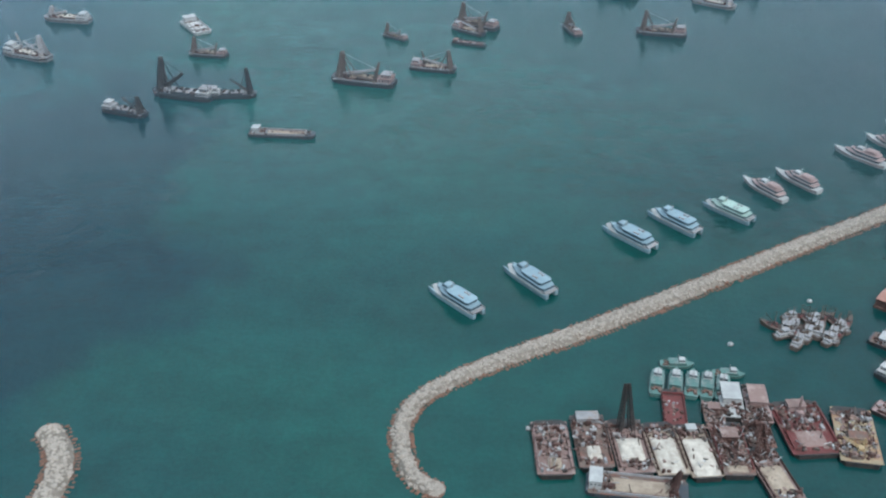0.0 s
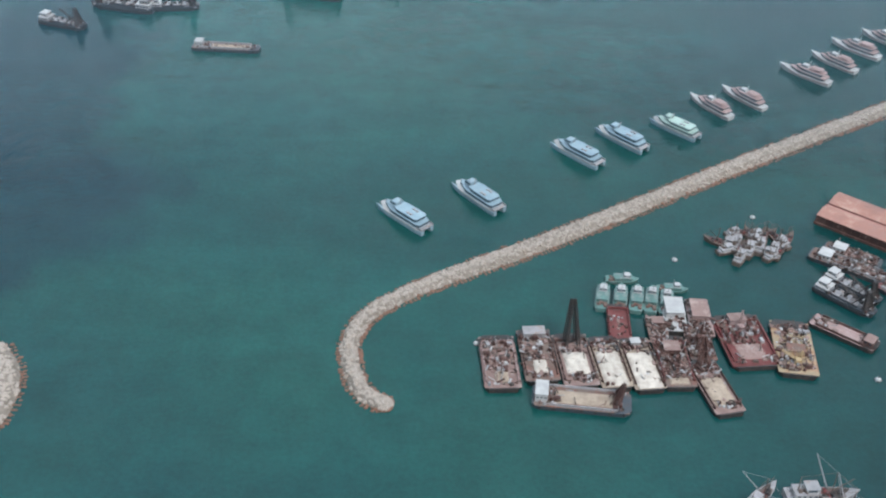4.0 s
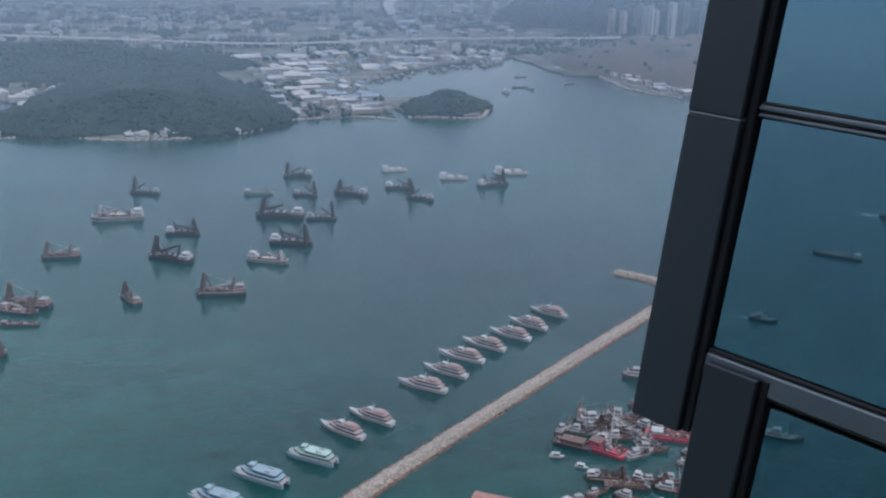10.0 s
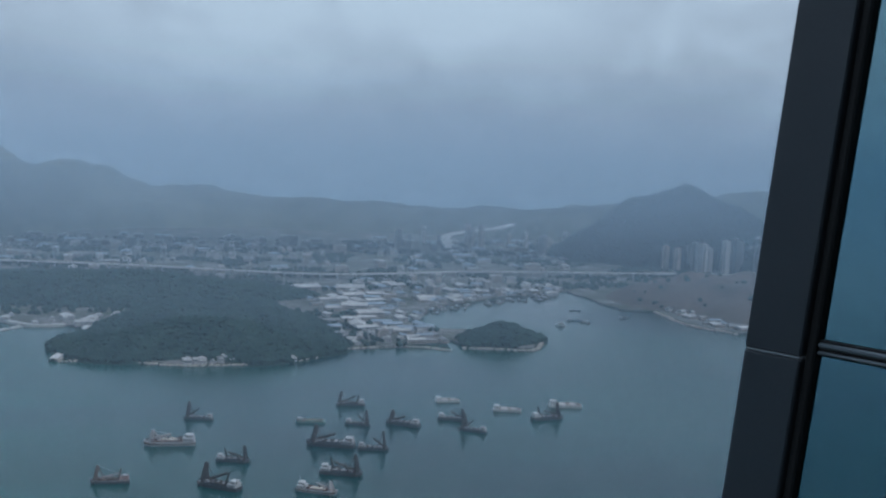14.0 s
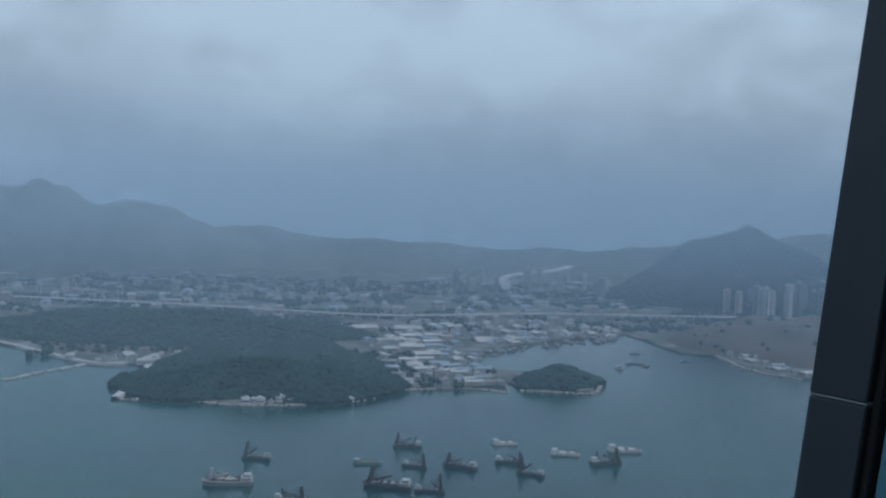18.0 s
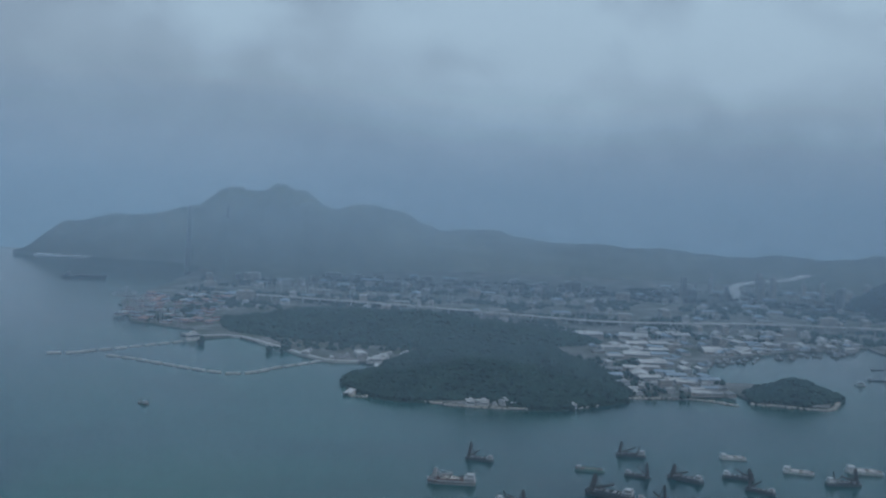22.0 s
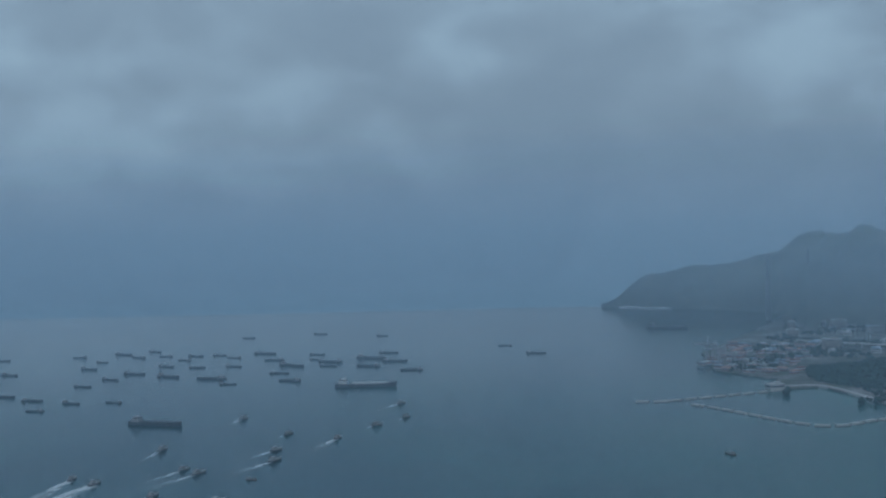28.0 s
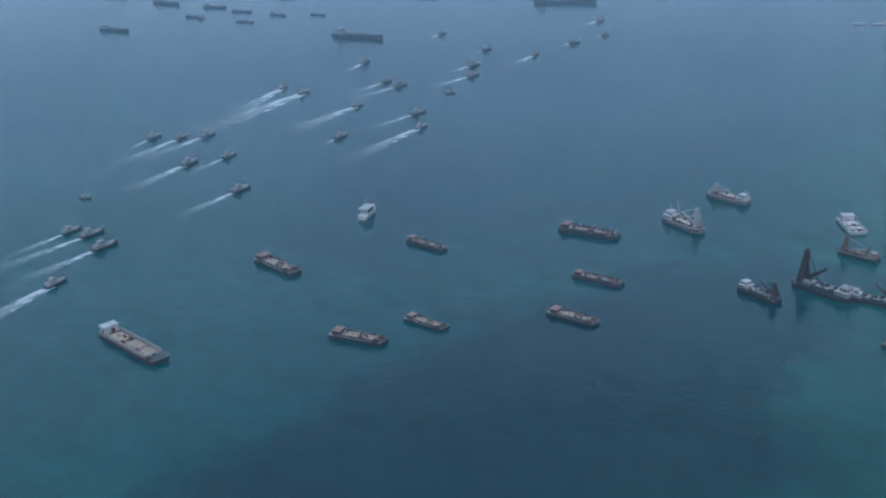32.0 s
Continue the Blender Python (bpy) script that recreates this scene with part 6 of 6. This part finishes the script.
# a road winding up the hillside
b = bmesh.new()
prev = None
for p, d in smooth_path([(1500, 3560), (1490, 3637), (1540, 3900), (1600, 4120), (1720, 4220), (1900, 4300), (2050, 4420)], 30.0):
    nrm = Vector((-d.y, d.x))
    z = 6 + max(0.0, p.y - 3900) * 0.14
    ring = [b.verts.new((p.x + nrm.x * k, p.y + nrm.y * k, zz)) for k, zz in ((-20, z - 6), (-20, z), (20, z), (20, z - 6))]
    if prev:
        for j in range(3):
            b.faces.new((prev[j], prev[j + 1], ring[j + 1], ring[j]))
    prev = ring
tagged(part("road", b, WALL_PALE), "pale road winding up the hillside", "road", kind="structure")

# floating boom round the basin
bo = thing("floating_boom", -508, 2232, 44, "short pale pontoon of a floating boom", "pontoon", "pontoons of the floating boom")
b = bmesh.new()
box(b, 0, 0, -0.6, 29, 10.0, 3.0, taper=0.94)
part("pontoon", b, ROOF_PALE, bo)
b = bmesh.new()
for k in (-12, -4, 4, 12):
    strut(b, (k, 0, 1.5), (k, 0, 3.2), 0.25)
part("bollard", b, WHITE, bo)
line = smooth_path([(-560, 2205), (-508, 2232), (-310, 2440)], 37.0) + smooth_path([(-440, 2190), (-395, 2166), (-194, 2036), (-100, 2120), (-16, 2216)], 37.0)
for p, d in line:
    again(bo, at(p.x, p.y, math.degrees(math.atan2(d.y, d.x)), 1.0))
b = bmesh.new()
prev = None
for p, d in smooth_path([(-330, 2470), (-229, 2514), (-120, 2370), (-16, 2219), (60, 2206)], 12.0):
    nrm = Vector((-d.y, d.x))
    ring = [b.verts.new((p.x + nrm.x * k, p.y + nrm.y * k, zz)) for k, zz in ((-9, -2), (-8, 4.6), (8, 4.6), (9, -2))]
    if prev:
        for j in range(3):
            b.faces.new((prev[j], prev[j + 1], ring[j + 1], ring[j]))
    prev = ring
tagged(part("quay_wall", b, CONCRETE), "pale concrete quay along the basin", "quay", kind="structure")
again(HOUSES[0], at(-322, 2452, 40, 1.6, 2.0))


# container yard and cranes on the cape
def crane(x, y, deg, s=1.0):
    r = thing("quay_crane", x, y, deg, "tall grey steel quay crane with a raised jib", "crane", "quay cranes", z=3.0, s=s)
    for sx in (-8, 8):
        for sy in (-9, 9):
            b = bmesh.new()
            strut(b, (sx, sy, 0), (sx * 0.8, sy, 38), 1.0, 0.8)
            part("leg", b, GREY, r)
    b = bmesh.new()
    lattice(b, (0, -26, 38), (0, 44, 38), 5.0, 4.0, 9, 0.5)
    part("girder", b, GREY, r)
    b = bmesh.new()
    strut(b, (0, 6, 38), (0, 4, 62), 0.9, 0.6)
    strut(b, (0, 4, 62), (0, 42, 39), 0.3)
    strut(b, (0, 4, 62), (0, -24, 39), 0.3)
    part("pylon", b, GREY, r)
    b = bmesh.new()
    box(b, 0, -16, 39, 7, 10, 6)
    part("machinery_house", b, WHITE, r)
    return r


q0 = crane(-470, 2760, 60)
for x, y, deg, s in ((-430, 2700, 60, 0.8), (-520, 2860, 70, 1.0), (-560, 2960, 80, 1.0), (-380, 2660, 40, 0.7), (300, 3420, 10, 1.0), (380, 3440, 10, 1.0), (460, 3460, 8, 1.05), (610, 3520, 5, 1.0), (690, 3540, 5, 1.1), (-100, 3480, 15, 0.9), (-180, 3500, 15, 0.9), (60, 3450, 15, 0.9)):
    again(q0, at(x, y, deg, s, 3.0))
rows = []
cr = random.Random(9)
ct = None
for i in range(90):
    x, y = cr.uniform(-560, -300), cr.uniform(2680, 3350)
    if x < -480 and y < 2750:
        continue
    n = cr.randint(1, 3)
    if ct is None or i in (1, 2, 3):
        r = thing("container_stack", x, y, 62, "stack of shipping containers on the quay", "containers", "container stacks on the cape", z=3.4)
        for k in range(3):
            b = bmesh.new()
            box(b, 0, 0, k * 2.7, 24, 10, 2.6)
            part("container", b, (WHITE, RED, ROOF_BLUE, ORANGE)[(i + k) % 4], r)
        rows.append(r)
        ct = r
    else:
        again(cr.choice(rows), at(x, y, 62 + cr.choice((0, 90)), cr.uniform(0.8, 1.2), 3.4))

# pylons of a cable-stayed bridge behind the cape, faint in the mist
for x, y, h in ((-575, 4230, 262), (-448, 4430, 270)):
    br = thing("bridge_pylon", x, y, 20, "tall slim concrete bridge pylon fading into the mist", "bridge pylon", "bridge pylons")
    b = bmesh.new()
    box(b, 0, 0, -3, 18, 18, h * 0.6, taper=0.7)
    part("shaft", b, ROOF_GREY, br)
    b = bmesh.new()
    box(b, 0, 0, h * 0.6 - 3, 12.6, 12.6, h * 0.4, taper=0.55)
    part("spire", b, ROOF_GREY, br)
b = bmesh.new()
prev = None
for p, d in smooth_path([(-1301, 4755), (-1160, 4762), (-1015, 4770), (-900, 4755), (-792, 4728)], 30.0):
    ring = [b.verts.new((p.x, p.y - k, zz)) for k, zz in ((-30, -2), (-30, 8), (10, 6), (24, -2))]
    if prev:
        for j in range(3):
            b.faces.new((prev[j], prev[j + 1], ring[j + 1], ring[j]))
    prev = ring
tagged(part("quay_wall", b, WHITE), "pale far seawall below the mountain", "quay", kind="structure")

# moored craft crowding the inner harbour
for i in range(44):
    a = LR.uniform(0, 1)
    x, y = 860 + a * 520 + LR.uniform(-20, 20), 2360 + a * 300 + LR.uniform(-70, 10)
    again(tf, at(x, y, LR.uniform(0, 360), LR.uniform(0.7, 1.1)))
for x, y, L in ((1180, 2180, 40), (1260, 2330, 30), (1330, 2210, 36)):
    again(sd, at(x, y, LR.uniform(-20, 20), L / 60.0))
again(sb, at(1110, 2120, 160, 2.6))

# ---- the park at the tower's foot, with its sea wall ----
b = bmesh.new()
prev = None
for p, d in smooth_path([(-1180, -868), (-800, -364), (-532, -10), (-460, 84), (-396, 168), (-330, 182), (-140, 192), (60, 202), (188, 183)], 12.0):
    nrm = Vector((-d.y, d.x))
    ring = [b.verts.new((p.x + nrm.x * k, p.y + nrm.y * k, zz)) for k, zz in ((-14, 4.1), (-14, 4.5), (3, 4.5), (6, -2))]
    if prev:
        for j in range(3):
            b.faces.new((prev[j], prev[j + 1], ring[j + 1], ring[j]))
    prev = ring
tagged(part("promenade", b, WALL_PALE), "pale concrete promenade along the sea wall", "promenade", kind="structure")
pr = np.random.default_rng(8)
spots = []
for _ in range(7000):
    x, y = pr.uniform(-620, 150), pr.uniform(-300, 150)
    if (x + 460) * 95 - (y - 86) * 72 > 2200 and noise.noise(Vector((x * 0.012, y * 0.012, 5.0))) > 0.0 and math.hypot(x, y) > 40:
        spots.append((x, y, 6.5, pr.uniform(1.4, 4.0)))
tagged(lumps("park_trees", spots, PARK_LEAF, None, 0.9, 0.35, 1, pr), "green trees and shrubs in the park", "trees", kind="stuff")
b = bmesh.new()
for pts in ([(-470, -60), (-380, -20), (-260, -70), (-150, 20), (-60, 110)], [(-380, -20), (-360, 80), (-250, 120)]):
    prev = None
    for p, d in smooth_path(pts, 8.0):
        nrm = Vector((-d.y, d.x))
        ring = [b.verts.new((p.x + nrm.x * k, p.y + nrm.y * k, 4.15)) for k in (-2.5, 2.5)]
        if prev:
            b.faces.new((prev[0], prev[1], ring[1], ring[0]))
        prev = ring
tagged(part("park_path", b, CONCRETE), "pale footpath winding through the park", "path", kind="structure")
